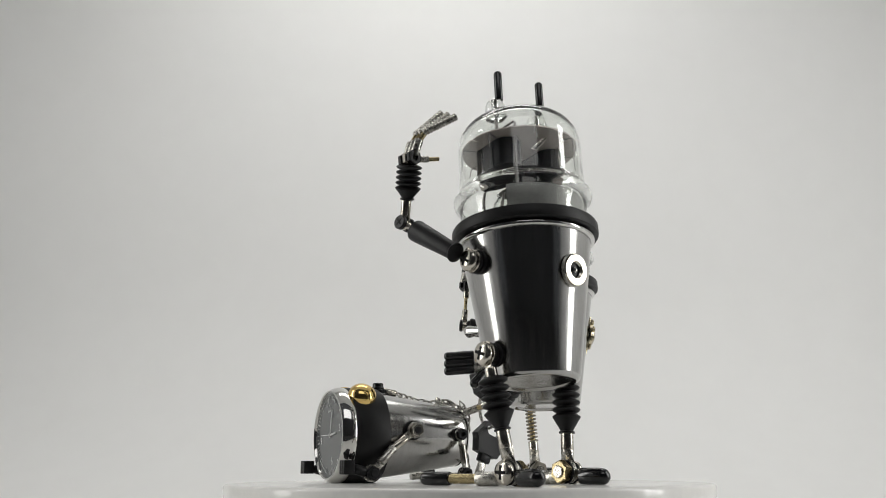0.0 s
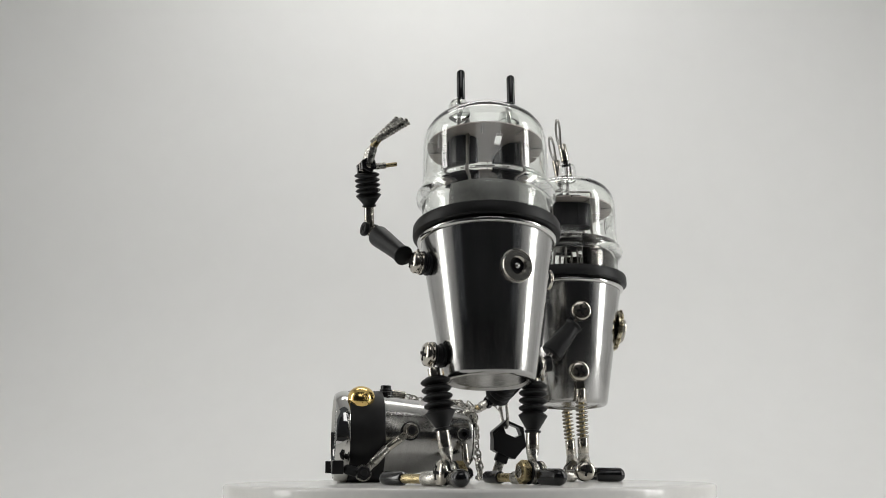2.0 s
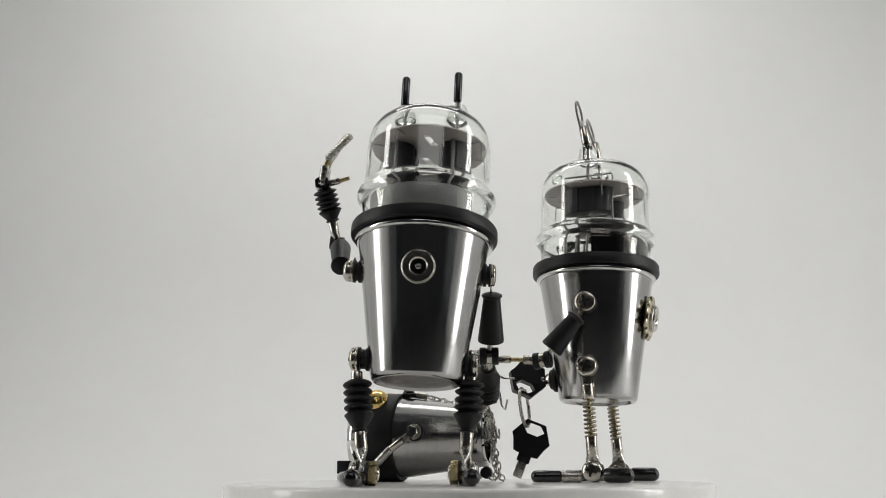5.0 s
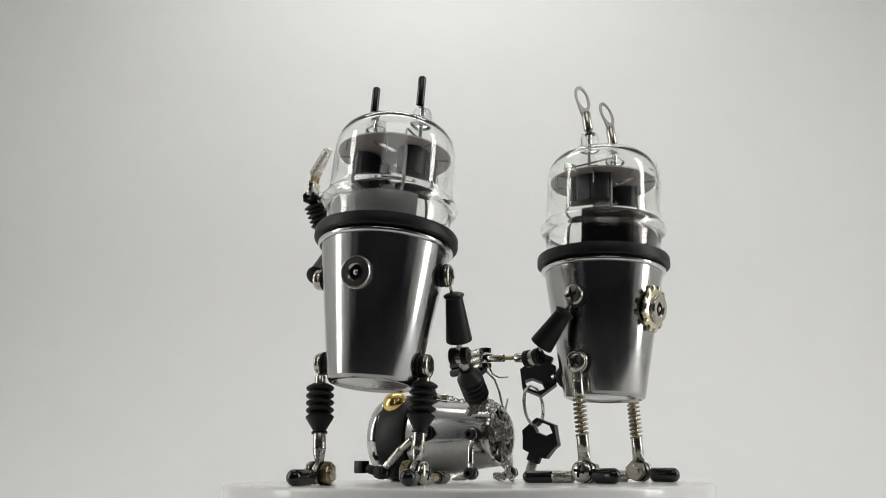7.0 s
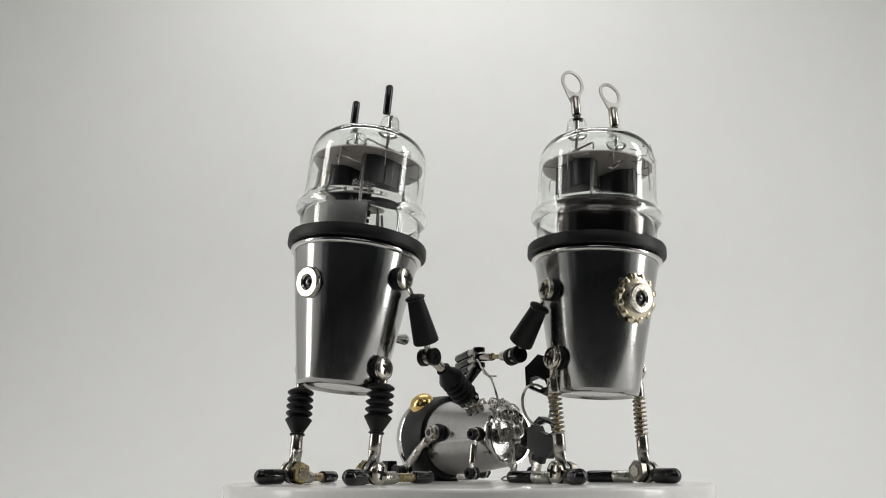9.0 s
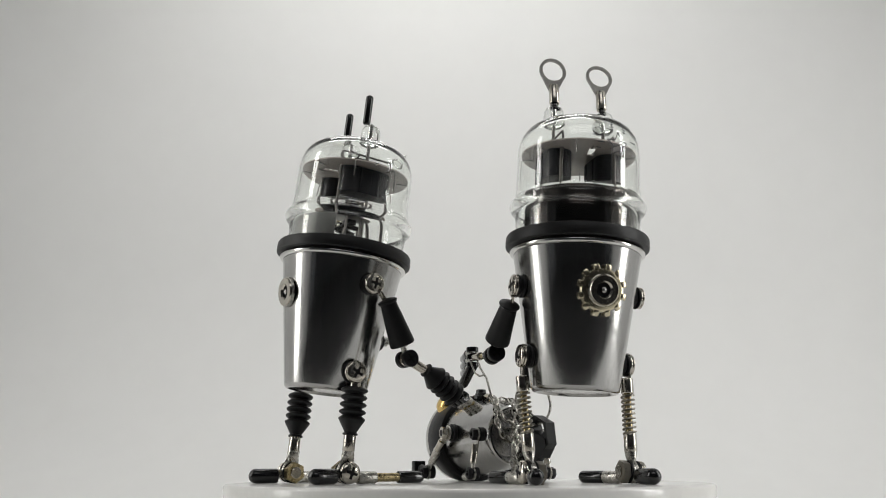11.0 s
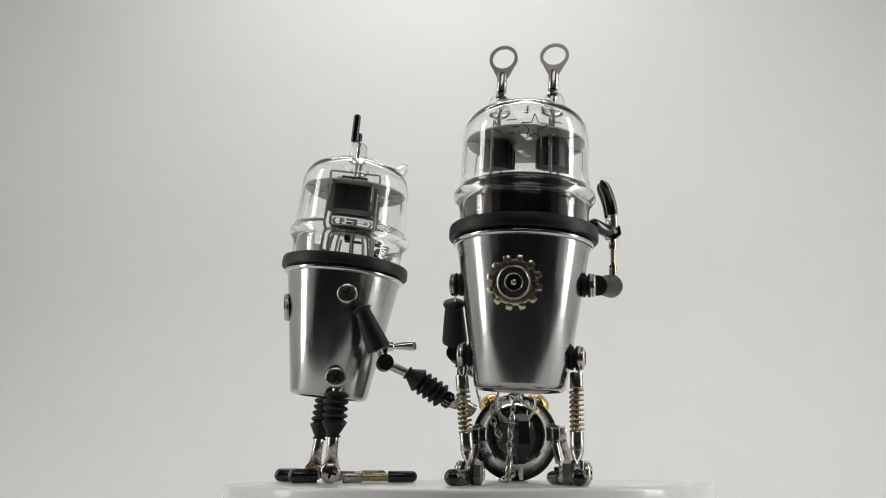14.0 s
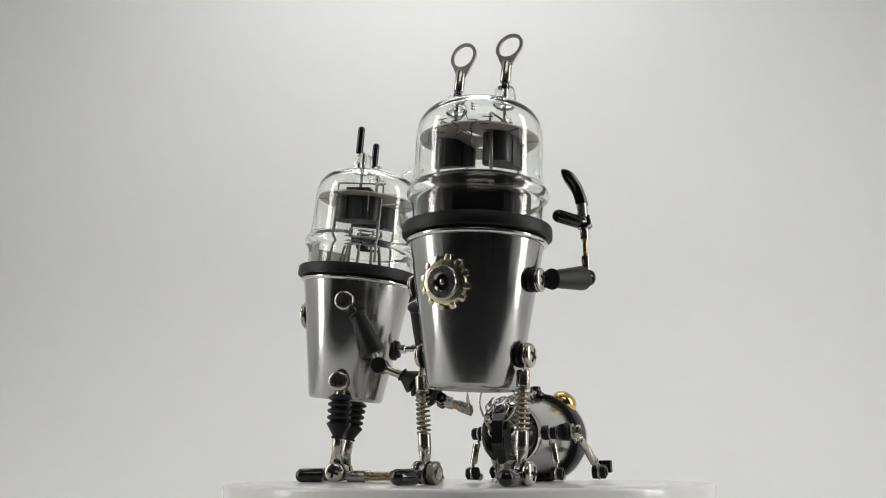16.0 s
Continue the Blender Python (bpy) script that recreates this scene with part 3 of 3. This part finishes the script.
def leg_with_spring(root, bf, z, side, knee, ankle, toe, heel, tip):
    """Eye at the hip, a barrel, a spring on a brass rod round the knee point, a barrel and the ankle's eye."""
    eye, way = joint(root, bf, z, side, tip)
    ankle, knee = Vector(ankle), Vector(knee)
    d = (ankle - knee).normalized()
    top = knee - d * 8.8
    part("hip_eye", ring_eye(eye, way, top - d * 5.6, 5.3, 2.2, 0.9, 4.2), NICKEL, root)
    part("upper_barrel", barrel(top - d * 6.6, top + d * 0.2, 2.75), NICKEL, root)
    part("core_rod", rod(top - d * 0.6, top + d * 19, 1.5), BRASS, root)
    part("leg_spring", coil(top, top + d * 17.6, 2.65, 0.5, 9.0), NUT, root, "small coiled wire spring")
    part("lower_barrel", barrel(top + d * 17.2, top + d * 25.2, 2.75), NICKEL, root)
    part("lug_shoulder", flared(top + d * 24.8, top + d * 24.8 + (ankle - top - d * 24.8) * 0.75, 2.7, 7.4, way), TIN, root)
    part("ankle_eye", ring_eye(ankle, way, top + d * 24.2, 4.7, 2.0, 1.0, 5.0), TIN, root)
    foot(root, ankle, way, toe, heel, brass=False, rear=29.0, bright=False)


leg_with_spring(owner, BFB, 14.0, -1, (49.6, 26.5, 29.6), (49.4, 28.2, 4.8), (0.98, 0.14), (-0.78, -0.63), 27.0)
leg_with_spring(owner, BFB, 13.6, 1, (34.9, 70.8, 29.4), (36.6, 70.8, 4.8), (0.90, 0.43), (-0.68, -0.73), 27.0)
eye_badge(owner, BFB, 39.8, 6.4, True)

# right arm, holding the leash
eye, way = joint(owner, BFB, 43.1, -1, 31.2, 4.9, 60, -1.0)
E_B, W_B = V(33.4, 12.9, 56.4), V(10.2, 1.2, 58.0)
part("shoulder_eye", ring_eye(eye, way, V(48.8, 21.2, 76.8), 4.9, 2.1), NICKEL, owner)
part("upper_arm", sleeve(V(48.6, 21.0, 76.6), V(37.4, 14.4, 61.4), 3.8, 5.6), RUBBER, owner, "black rubber cable sleeve")
part("arm_rod", rod(V(38.4, 15, 62.6), E_B, 1.3), TIN, owner)
elbow(owner, E_B, V(0.93, 0.36, 0.1), 4.0, 4.2)
part("forearm_barrel", barrel(E_B, E_B.lerp(W_B, 0.36), 2.2), NICKEL, owner)
part("forearm_rod", rod(E_B.lerp(W_B, 0.3), E_B.lerp(W_B, 0.66), 1.1), BRASS, owner)
part("forearm_barrel", barrel(E_B.lerp(W_B, 0.6), W_B, 1.9), NICKEL, owner)
for k in (-1, 0, 1):
    b = W_B + V(0, 0, 3.6 * k)
    part("wrist_nut", washer(b - V(0, 0, 1.2), b + V(0, 0, 1.2), 2.9), VINYL, owner)
    part("finger_barrel", barrel(b + V(-1.5, -0.6, 0), b + V(-9.5, -3.0, -1.0), 1.8), TIN, owner)
    part("finger_cap", cap(b + V(-8.0, -2.6, -0.8), b + V(-22.5, -6.4, -2.2), 2.1), VINYL, owner, "black vinyl fingertip")
part("thumb_cap", cap(W_B + V(-1, 0, -4), W_B + V(-9, -6, -13), 2.4), VINYL, owner, "black vinyl thumb")

# left arm, raised
eye, way = joint(owner, BFB, 43.0, 1, 31.2, 4.9, 10, -1.0)
E_C, W_C = V(-2.6, 74.4, 87.4), V(-0.6, 76.0, 111.0)
part("shoulder_eye", ring_eye(eye, way, V(23.0, 77.0, 82.4), 4.9, 2.1), NICKEL, owner)
part("upper_arm", sleeve(V(22.8, 77.0, 82.4), V(0.2, 74.7, 86.2), 3.6, 5.3), RUBBER, owner, "black rubber cable sleeve")
elbow(owner, E_C + V(0.5, 0, -0.6), V(-1.0, 0.05, 0.1), 3.4, 3.0)
part("forearm_barrel", barrel(E_C + V(0, 0, 1.0), E_C.lerp(W_C, 0.38), 1.8), NICKEL, owner)
part("forearm_rod", rod(E_C.lerp(W_C, 0.34), E_C.lerp(W_C, 0.72), 1.0), BRASS, owner)
part("forearm_barrel", barrel(E_C.lerp(W_C, 0.68), W_C, 1.8), NICKEL, owner)
SPREAD = V(0.82, 0.57, 0)
for k in (-1, 0, 1):
    b = W_C + SPREAD * 2.5 * k
    part("wrist_nut", hex_nut(b - SPREAD * 1.1, b + SPREAD * 1.1, 3.7), (VINYL, NICKEL, VINYL)[k + 1], owner)
    if k:
        part("finger_barrel", barrel(b + V(0, 0, 1.5), b + V(1.4, 0.3, 8.4), 2.2), TIN, owner)
        part("finger_cap", bent_cap((b + V(1.2, 0.3, 7.6), b + V(2.8, 0.6, 15.8), b + V(12.8, 0.4, 20.4)), 2.6), VINYL, owner, "bent black vinyl fingertip")
part("thumb_cap", cap(W_C + V(2.0, -0.5, -0.2), W_C + V(14.4, -4.8, 2.2), 2.9), VINYL, owner, "black vinyl thumb")

# black disc and hexagon key at its back
c = BFB @ V(0, 0, 11.5)
back = (BFB.to_3x3() @ V(0, 1, 0)).normalized()
r = cup_radius(11.5)
part("key_disc", join(washer(c + back * (r - 0.6), c + back * (r + 1.4), 6.4), washer(c + back * (r + 1.3), c + back * (r + 3.2), 5.0)), RUBBER, owner, "black rubber disc")
part("key_shaft", lathe([(0, 0), (3.4, 0), (3.0, 2.0), (1.7, 3.4), (1.7, 8.0), (0, 8.0)], aim(c + back * (r + 3), c + back * 60), 20), NICKEL, owner)


def hexagon(r, turn=0.0, sx=1.0):
    return [(sx * r * math.cos(radians(60 * k + turn)), r * math.sin(radians(60 * k + turn))) for k in range(6)]


def key_handle(parent, m, name, label):
    """A black moulded six-sided key bow with a slot for the ring."""
    body = join(plate(hexagon(9.8, 0), [(x * 0.60, y * 0.34 + 4.6) for x, y in hexagon(9.0, 0)], 4.8, m), slab([(-6.2, -8.2), (6.2, -8.2), (8.8, -0.9), (7.2, 1.6), (-7.2, 1.6), (-8.8, -0.9)], 5.6, m), block(6.4, 5.0, 3.8, m @ place(0, -9.8, 0), 0.5), block(5.6, 4.5, 4.9, m @ place(0, -4.6, 0), 0.8))
    return part(name, body, PLASTIC, parent, label, 25)


kc = c + back * (r + 14.0) + V(0, -2.6, 0)
key_handle(owner, aim(kc, kc + V(0.75, -0.6, 0.2), (0.3, 0.3, 1.0)) @ place(0, 0, 0, 0, 0, 90), "key_bow", "black six-sided key bow")

# ---- the keys on a split ring hanging from it ----
key_ring = thing("key_ring", 12, 34, "split steel ring with a second black six-sided key hanging from it", "key ring")
rc, rn = V(8.5, 33.2, 36.0), V(0.90, 0.42, 0.10).normalized()
m = aim(rc, rc + rn, (0, 0, 1))
part("split_ring", sweep([m @ V(9.8 * math.cos(radians(a)), 8.8 * math.sin(radians(a)), 0.6 * a / 360) for a in range(0, 700, 12)], 0.55, 7), TIN, key_ring)
key_handle(key_ring, aim(V(10.2, 36.6, 20.8), V(10.2, 36.6, 20.8) + V(0.56, -0.83, 0.0), (0, 0, 1)) @ place(0, 0, 0, 0, 0, -112), "key_bow", "black six-sided key bow")
part("key_blade", block(4.6, 9.0, 1.6, aim(V(10.2, 36.6, 20.8), V(10.2, 36.6, 20.8) + V(0.56, -0.83, 0.0), (0, 0, 1)) @ place(0, 0, 0, 0, 0, -112) @ place(0, -15.6, 0), 0.3), TIN, key_ring, "nickel key blade")

# ---- the dog: a small cup with a clock for a head ----
DF = V(-65.8, -9.4, 22.0)
DA = V(math.cos(radians(28.4)), math.sin(radians(28.4)), 0)
DP = V(DA.y, -DA.x, 0)
DM = aim(DF, DF + DA, DP)
dog = thing("robot_dog", -32, 6, "steel robot dog with a clock face and gilt bells", "robot dog")


def on_dog(along, across, z):
    return DF + DA * along + DP * across + V(0, 0, z - 22.0)


body = part("body", lathe([(0, 21), (20.2, 21), (20.4, 23), (14.8, 64.6), (14.6, 66.4), (13.9, 67.6), (13.1, 67.8), (12.4, 67.0), (12.0, 59.4), (0, 59.4)], DM, 80), STEEL, dog, "brushed steel tapered cup lying on its side")
part("base_ring", lathe([(12.3, 66.8), (12.9, 68.2), (13.8, 68.3), (14.5, 67.4)], DM, 64), CHROME, body)
part("base_cap", lathe([(0, 60.2), (9, 60.2), (11.4, 59.9), (11.7, 59.6)], DM, 48), STEEL_DARK, body)
part("tail_spring", coil(on_dog(60.4, 0, 22), on_dog(73, -1, 24), 3.0, 0.5, 9), TIN, dog)
part("tail_nut", hex_nut(on_dog(60.0, 0, 21.5), on_dog(63.4, 0, 21.5), 3.4), NICKEL, dog)
part("head_band", lathe([(0, 20.8), (20.2, 23.4), (21.8, 23.0), (22.2, 22.2), (22.4, 14), (22.2, 7.0), (21.8, 6.2), (0, 6.2)], DM, 80), RUBBER, dog, "matt black rubber band round the clock")
part("bezel", lathe([(19.4, 1.6), (19.5, 0.2), (19.8, -0.3), (20.5, -0.2), (21.6, 1.6), (22.2, 3.6), (22.2, 5.8), (21.7, 6.6), (19.4, 6.6)], DM, 96), CHROME, dog, "chrome clock bezel")
dial = part("dial", lathe([(0, 1.3), (19.5, 1.3), (19.5, 2.2), (0, 2.2)], DM, 80), DIAL, dog, "dark grey clock dial")
# dial plane: right and up as one reads it
READ = DM @ Matrix(((1, 0, 0, 0), (0, -1, 0, 0), (0, 0, -1, -1.15 + 2.3), (0, 0, 0, 1))) @ place(0, 0, 0, 0, 0, 13)
for k in range(60):
    long = 2.8 if k % 5 == 0 else 1.9
    wide = 0.5 if k % 5 == 0 else 0.24
    part("minute_mark" if k % 5 else "hour_mark", block(wide, long, 0.1, READ @ place(0, 0, 0, 0, 0, -6 * k) @ place(0, 18.2 - long / 2, 0), 0), PAINT, dial)
for angle, size, long, nm in ((-24, 0.7, 12.0, "minute_hand_bar"), (-97, 0.9, 7.6, "hour_hand_bar"), (77, 0.28, 12.5, "second_hand_bar")):
    nm = nm.replace("hand_bar", "pointer")
    part(nm, block(size, long + 1.5, 0.16, READ @ place(0, 0, 0.25, 0, 0, angle) @ place(0, long / 2 - 0.7, 0), 0.03), PAINT, dial)
part("pointer_hub", lathe([(0, -0.2), (1.0, -0.2), (1.0, 0.6), (0, 0.7)], READ, 16), CHROME, dial)


def numeral(text, x, y, size):
    """Raised figures on the dial, with the built-in font."""
    cu = bpy.data.curves.new("numeral", "FONT")
    cu.body, cu.size, cu.extrude, cu.align_x, cu.align_y = text, size, 0.04, "CENTER", "CENTER"
    tmp = new("numeral_curve", cu)
    me = bpy.data.meshes.new_from_object(tmp.evaluated_get(bpy.context.evaluated_depsgraph_get()))
    bpy.data.objects.remove(tmp)
    geo = [READ @ place(x, y, 0.02) @ v.co for v in me.vertices], [tuple(p.vertices) for p in me.polygons]
    bpy.data.meshes.remove(me)
    part("numeral", geo, PAINT, dial)


for text, x, y in (("12", 0, 12.4), ("3", 12.6, 0), ("6", 0, -12.4), ("9", -12.6, 0)):
    numeral(text, x, y, 4.8)



def paw_block(c, way):
    """Three moulded black ribs side by side."""
    m = aim(c, c + way, V(0, 0, 1))
    return join(*[block(6.2, 5.2, 2.0, m @ place(0, 0, 2.1 * k), 0.4) for k in (-1, 0, 1)])


for s in (-1, 1):
    m = DM @ place(0, 0, 12.0) @ place(0, 0, 0, 0, 0, -90 + 35 * s) @ place(21.0, 0, 0, 0, 90, 0)
    dome = [(6.7 * math.cos(radians(a)), 1.0 + 5.2 * math.sin(radians(a))) for a in range(0, 91, 9)]
    part("bell", lathe([(0, -0.4), (6.4, -0.4), (6.8, 0.2), *dome[:-1], (0, 6.2)], m, 40), GOLD, dog, "gilt domed clock bell")
    # fore leg
    hub, way = on_dog(35.0, 19.4 * s, 24.0), DP * s
    part("hub_grommet", join(washer(hub - way * 1.2, hub + way * 1.0, 4.6), washer(hub + way * 0.9, hub + way * 2.0, 3.8)), RUBBER, dog)
    knee = on_dog(23.5, 23.2 * s if s > 0 else -26.0, 15.8)
    ankle = on_dog(12.4, 24.4 * s if s > 0 else -29.6, 4.6)
    part("leg_eye", ring_eye(hub + way * 2.6, way, hub.lerp(knee, 0.5) + way * 2.0, 3.8, 1.9, 0.9, 3.4), TIN, dog)
    part("hub_nut", hex_nut(hub + way * 3.0, hub + way * 6.4, 3.2), NICKEL, dog)
    part("hub_bolt", washer(hub + way * 5.4, hub + way * 6.7, 1.7), ANODE, dog)
    part("leg_barrel", barrel(hub.lerp(knee, 0.45) + way * 2.0, knee, 1.9), NICKEL, dog)
    part("leg_barrel", barrel(knee.lerp(ankle, -0.02), knee.lerp(ankle, 0.6), 2.1), TIN, dog)
    part("paw_eye", ring_eye(ankle, way, knee.lerp(ankle, 0.5), 3.9, 1.8, 1.0, 3.4), TIN, dog)
    part("paw_nut", join(hex_nut(ankle + way * 0.7, ankle + way * 3.4, 3.4), washer(ankle + way * 3.2, ankle + way * 4.2, 1.8)), ANODE, dog)
    part("paw_bolt", washer(ankle - way * 3.4, ankle - way * 0.6, 3.4), RUBBER, dog)
    part("paw_cap", join(cap(ankle + DA * -3.0 + V(0, 0, 0.4), ankle + DA * -9.4 + way * 0.6 + V(0, 0, 2.2), 2.3), paw_block(ankle + DA * -12.0 + way * 0.8 + V(0, 0, 2.6), way)), PLASTIC, dog, "black ridged paw cap")
    # hind leg
    hub = on_dog(61.4, 15.4 * s, 22.6)
    ankle = on_dog(62.4, 20.4 * s, 4.2)
    part("hub_grommet", washer(hub - way * 1.2, hub + way * 1.6, 3.4), RUBBER, dog)
    part("leg_eye", ring_eye(hub + way * 2.1, way, hub.lerp(ankle, 0.34) + way * 2.0, 3.0, 1.6, 0.8, 2.4), TIN, dog)
    part("hub_nut", hex_nut(hub + way * 2.5, hub + way * 5.2, 2.9), ANODE, dog)
    part("leg_barrel", barrel(hub.lerp(ankle, 0.26) + way * 2.0, hub.lerp(ankle, 0.76) + way * 1.0, 1.7), NICKEL, dog)
    part("paw_eye", ring_eye(ankle, way, hub.lerp(ankle, 0.72) + way * 1.0, 3.2, 1.6, 0.9, 2.6), TIN, dog)
    part("paw_nut", join(hex_nut(ankle + way * 0.7, ankle + way * 3.0, 2.9), washer(ankle - way * 2.6, ankle - way * 0.6, 3.0)), ANODE, dog)
    part("paw_barrel", barrel(ankle - DA * 2.6 - V(0, 0, 1.4), ankle - DA * 10 - V(0, 0, 1.6), 1.9), TIN, dog)
# collar bolt
m = place(*on_dog(25.5, -1.0, 42.6))
part("collar_bolt", join(washer(m @ V(0, 0, -0.6), m @ V(0, 0, 1.6), 4.4), washer(m @ V(0, 0, 1.7), m @ V(0, 0, 2.8), 3.2), washer(m @ V(0, 0, 2.6), m @ V(0, 0, 4.6), 2.7)), VINYL, dog)
part("collar_barrel", barrel(on_dog(28, -1.5, 43.6), on_dog(35.5, -2.0, 42.6), 1.7), NICKEL, dog)

# ---- leash: a chain along the back, a hook of wire in the fist ----
leash = thing("leash_chain", -6, 14, "thin steel link chain leash lying over the dog's back", "chain")
link_mesh = None


def lay_chain(points, pitch=3.1):
    """Twisted oval links end to end along a line, each an object on one mesh."""
    global link_mesh
    pts = [Vector(p) for p in points]
    fine = []
    for i in range(len(pts) - 1):
        p0, p1, p2, p3 = pts[max(i - 1, 0)], pts[i], pts[i + 1], pts[min(i + 2, len(pts) - 1)]
        for k in range(30):
            t = k / 30
            fine.append(0.5 * ((2 * p1) + (p2 - p0) * t + (2 * p0 - 5 * p1 + 4 * p2 - p3) * t * t + (3 * p1 - p0 - 3 * p2 + p3) * t ** 3))
    fine.append(pts[-1])
    spots, gone = [fine[0]], 0.0
    for a, b in zip(fine, fine[1:]):
        gone += (b - a).length
        if gone >= pitch:
            spots.append(b)
            gone = 0.0
    x, y = HOME[leash.name]
    for i, (a, b) in enumerate(zip(spots, spots[1:])):
        if link_mesh is None:
            oval = [V(1.25 * math.sin(radians(t)), 0.35 * math.sin(radians(2 * t)), 2.25 * math.cos(radians(t))) for t in range(0, 360, 24)]
            ob = part("link", sweep(oval, 0.42, 6, True), TIN, leash)
            link_mesh = ob.data
            for v in link_mesh.vertices:
                v.co += Vector((x, y, 0)) / 1000
        else:
            ob = new("link", link_mesh)
            ob.parent = leash
        mid = (a + b) / 2
        m = aim(mid, mid + (b - a)) @ place(0, 0, 0, 0, 0, 95 * i)
        m.translation = (mid - V(x, y, 0)) / 1000
        ob.matrix_basis = m


lay_chain([on_dog(35.5, -2, 42.6), on_dog(43, -3, 40.6), on_dog(50, -2, 39.0), on_dog(58, 0, 38.4), on_dog(65, 1, 38.8), on_dog(69, 1, 34.0), on_dog(70.5, 2, 26), on_dog(71.5, 3, 17), on_dog(73, 3, 9), on_dog(74, 2, 2.0), on_dog(77, 4, 1.6)])
lay_chain([on_dog(58, 5, 39.5), on_dog(62, 8, 37.6), on_dog(66, 8, 35), on_dog(69.2, 7, 30), on_dog(70, 1, 27), on_dog(69.6, -5, 24), on_dog(70, -3, 17)])
lay_chain([on_dog(56, 2, 40.0), on_dog(62, -4, 38.2), on_dog(68, -7, 32), on_dog(69.5, -3, 22), on_dog(70.5, 3, 13), on_dog(72.5, 4, 3), on_dog(70, 8, 1.4)])
lay_chain([on_dog(66, 9, 38.6), on_dog(69, 11, 31), on_dog(70, 8, 22), on_dog(71, 5, 20)])
hook = [W_B + V(-2, 1, 2.5), W_B + V(-3.5, 3, 4.2), W_B + V(-6, 4, 0), W_B + V(-5, 6, -5), W_B + V(-1.0, 9, -10), W_B + V(0.6, 10.5, -16), W_B + V(0.4, 12, -22), W_B + V(1.8, 13, -24), W_B + V(3, 13.5, -19)]
part("hook_wire", sweep(hook, 0.5, 7), TIN, leash, "bent steel wire hook")
part("hook_wire", sweep([W_B + V(2, 0, 1), W_B + V(4, 2, -3), W_B + V(5, 4, -8), W_B + V(7, 6, -9.5), W_B + V(12, 8, -9.8)], 0.45, 7), TIN, leash)

# printed emblem on the second figure's bulb: a star with bars
emblem_at = HFB @ place(0, 0, 0, 0, 0, -2.0)


def ink_strip(points, wide, name):
    """A thin printed line bent round the bulb: points of (degrees from the front, height)."""
    vs, fs = [], []
    fine = []
    for (a0, z0), (a1, z1) in zip(points, points[1:]):
        for k in range(6):
            fine.append((a0 + (a1 - a0) * k / 6, z0 + (z1 - z0) * k / 6))
    fine.append(points[-1])
    rr = 28.36
    for i, (a, z) in enumerate(fine):
        b, c2 = fine[max(i - 1, 0)], fine[min(i + 1, len(fine) - 1)]
        dx, dz = (c2[0] - b[0]) * rr * math.pi / 180, c2[1] - b[1]
        n = math.hypot(dx, dz) or 1
        ox, oz = -dz / n * wide / 2, dx / n * wide / 2
        for s in (-1, 1):
            ang = radians(a + s * math.degrees(ox / rr) - 90)
            zz = z + s * oz
            q = rr if zz < 107.5 else rr - (zz - 107.5) ** 1.6 * 0.07
            vs.append(emblem_at @ V(q * math.cos(ang), q * math.sin(ang), zz))
    for i in range(len(fine) - 1):
        fs.append((2 * i, 2 * i + 1, 2 * i + 3, 2 * i + 2))
    part(name, (vs, fs), INK, owner)


star = []
for k in range(11):
    rad = 5.8 if k % 2 == 0 else 2.5
    star.append((16 + math.degrees(rad * math.sin(radians(36 * k)) / 28.3), 102.0 + rad * math.cos(radians(36 * k))))
ink_strip(star, 0.4, "printed_star")
for s in (-1, 1):
    for z, a0, a1 in ((106.2, 13, 22), (103.2, 11, 18), (100.6, 15, 19)):
        ink_strip([(16 + s * (a0 + 2), z - 1), (16 + s * (a1 + 2), z - 1)], 0.45, "printed_bar")
    for dz, a0, a1 in ((109.6, 4.5, 8.5), (110.8, 5, 8), (108.4, 5, 9)):
        ink_strip([(16 + s * a0, dz), (16 + s * a1, dz - 0.4)], 0.4, "printed_bar")
    ink_strip([(16 + s * 6.5, 107.6), (16 + s * 6.0, 111.4)], 0.4, "printed_bar")

# ---- everything on the turntable turns with it ----
PACE = [(0.0, -1.1), (1.0, -0.45), (2.0, 0.0), (4.0, 0.6), (5.5, 1.1), (6.5, 1.0), (7.5, 0.1), (8.5, -0.8), (9.3, -1.15), (11.5, 0.0), (14.0, 0.0), (16.0, 0.0)]


def turned(t):
    """Degrees that the table has turned by t: a steady pace with the small unevenness of its drive."""
    last = len(PACE) - 1
    i = max(k for k in range(last) if PACE[k][0] <= t)
    (t0, a0), (t1, a1) = PACE[i], PACE[i + 1]

    def slope(k):
        lo, hi = PACE[max(k - 1, 0)], PACE[min(k + 1, last)]
        return (hi[1] - lo[1]) / (hi[0] - lo[0])

    u, h = (t - t0) / (t1 - t0), t1 - t0
    drift = (2 * u ** 3 - 3 * u * u + 1) * a0 + (u ** 3 - 2 * u * u + u) * h * slope(i) + (3 * u * u - 2 * u ** 3) * a1 + (u ** 3 - u * u) * h * slope(i + 1)
    return 1.084 - 8.718 * t + drift


# final stand of the figures on the table
for ob, dx, dy in ((walker, 0.3, 0.8), (owner, 1.1, 2.5), (key_ring, 1.1, -1.5)):
    ob.location.x += dx / 1000
    ob.location.y += dy / 1000


def motions():
    for ob in (turntable, walker, owner, dog, key_ring, leash):
        home = Matrix.Translation(ob.location.copy())
        walk(ob, [(k * 0.5, Matrix.Rotation(radians(turned(k * 0.5)), 4, "Z") @ home) for k in range(33)])


motions()
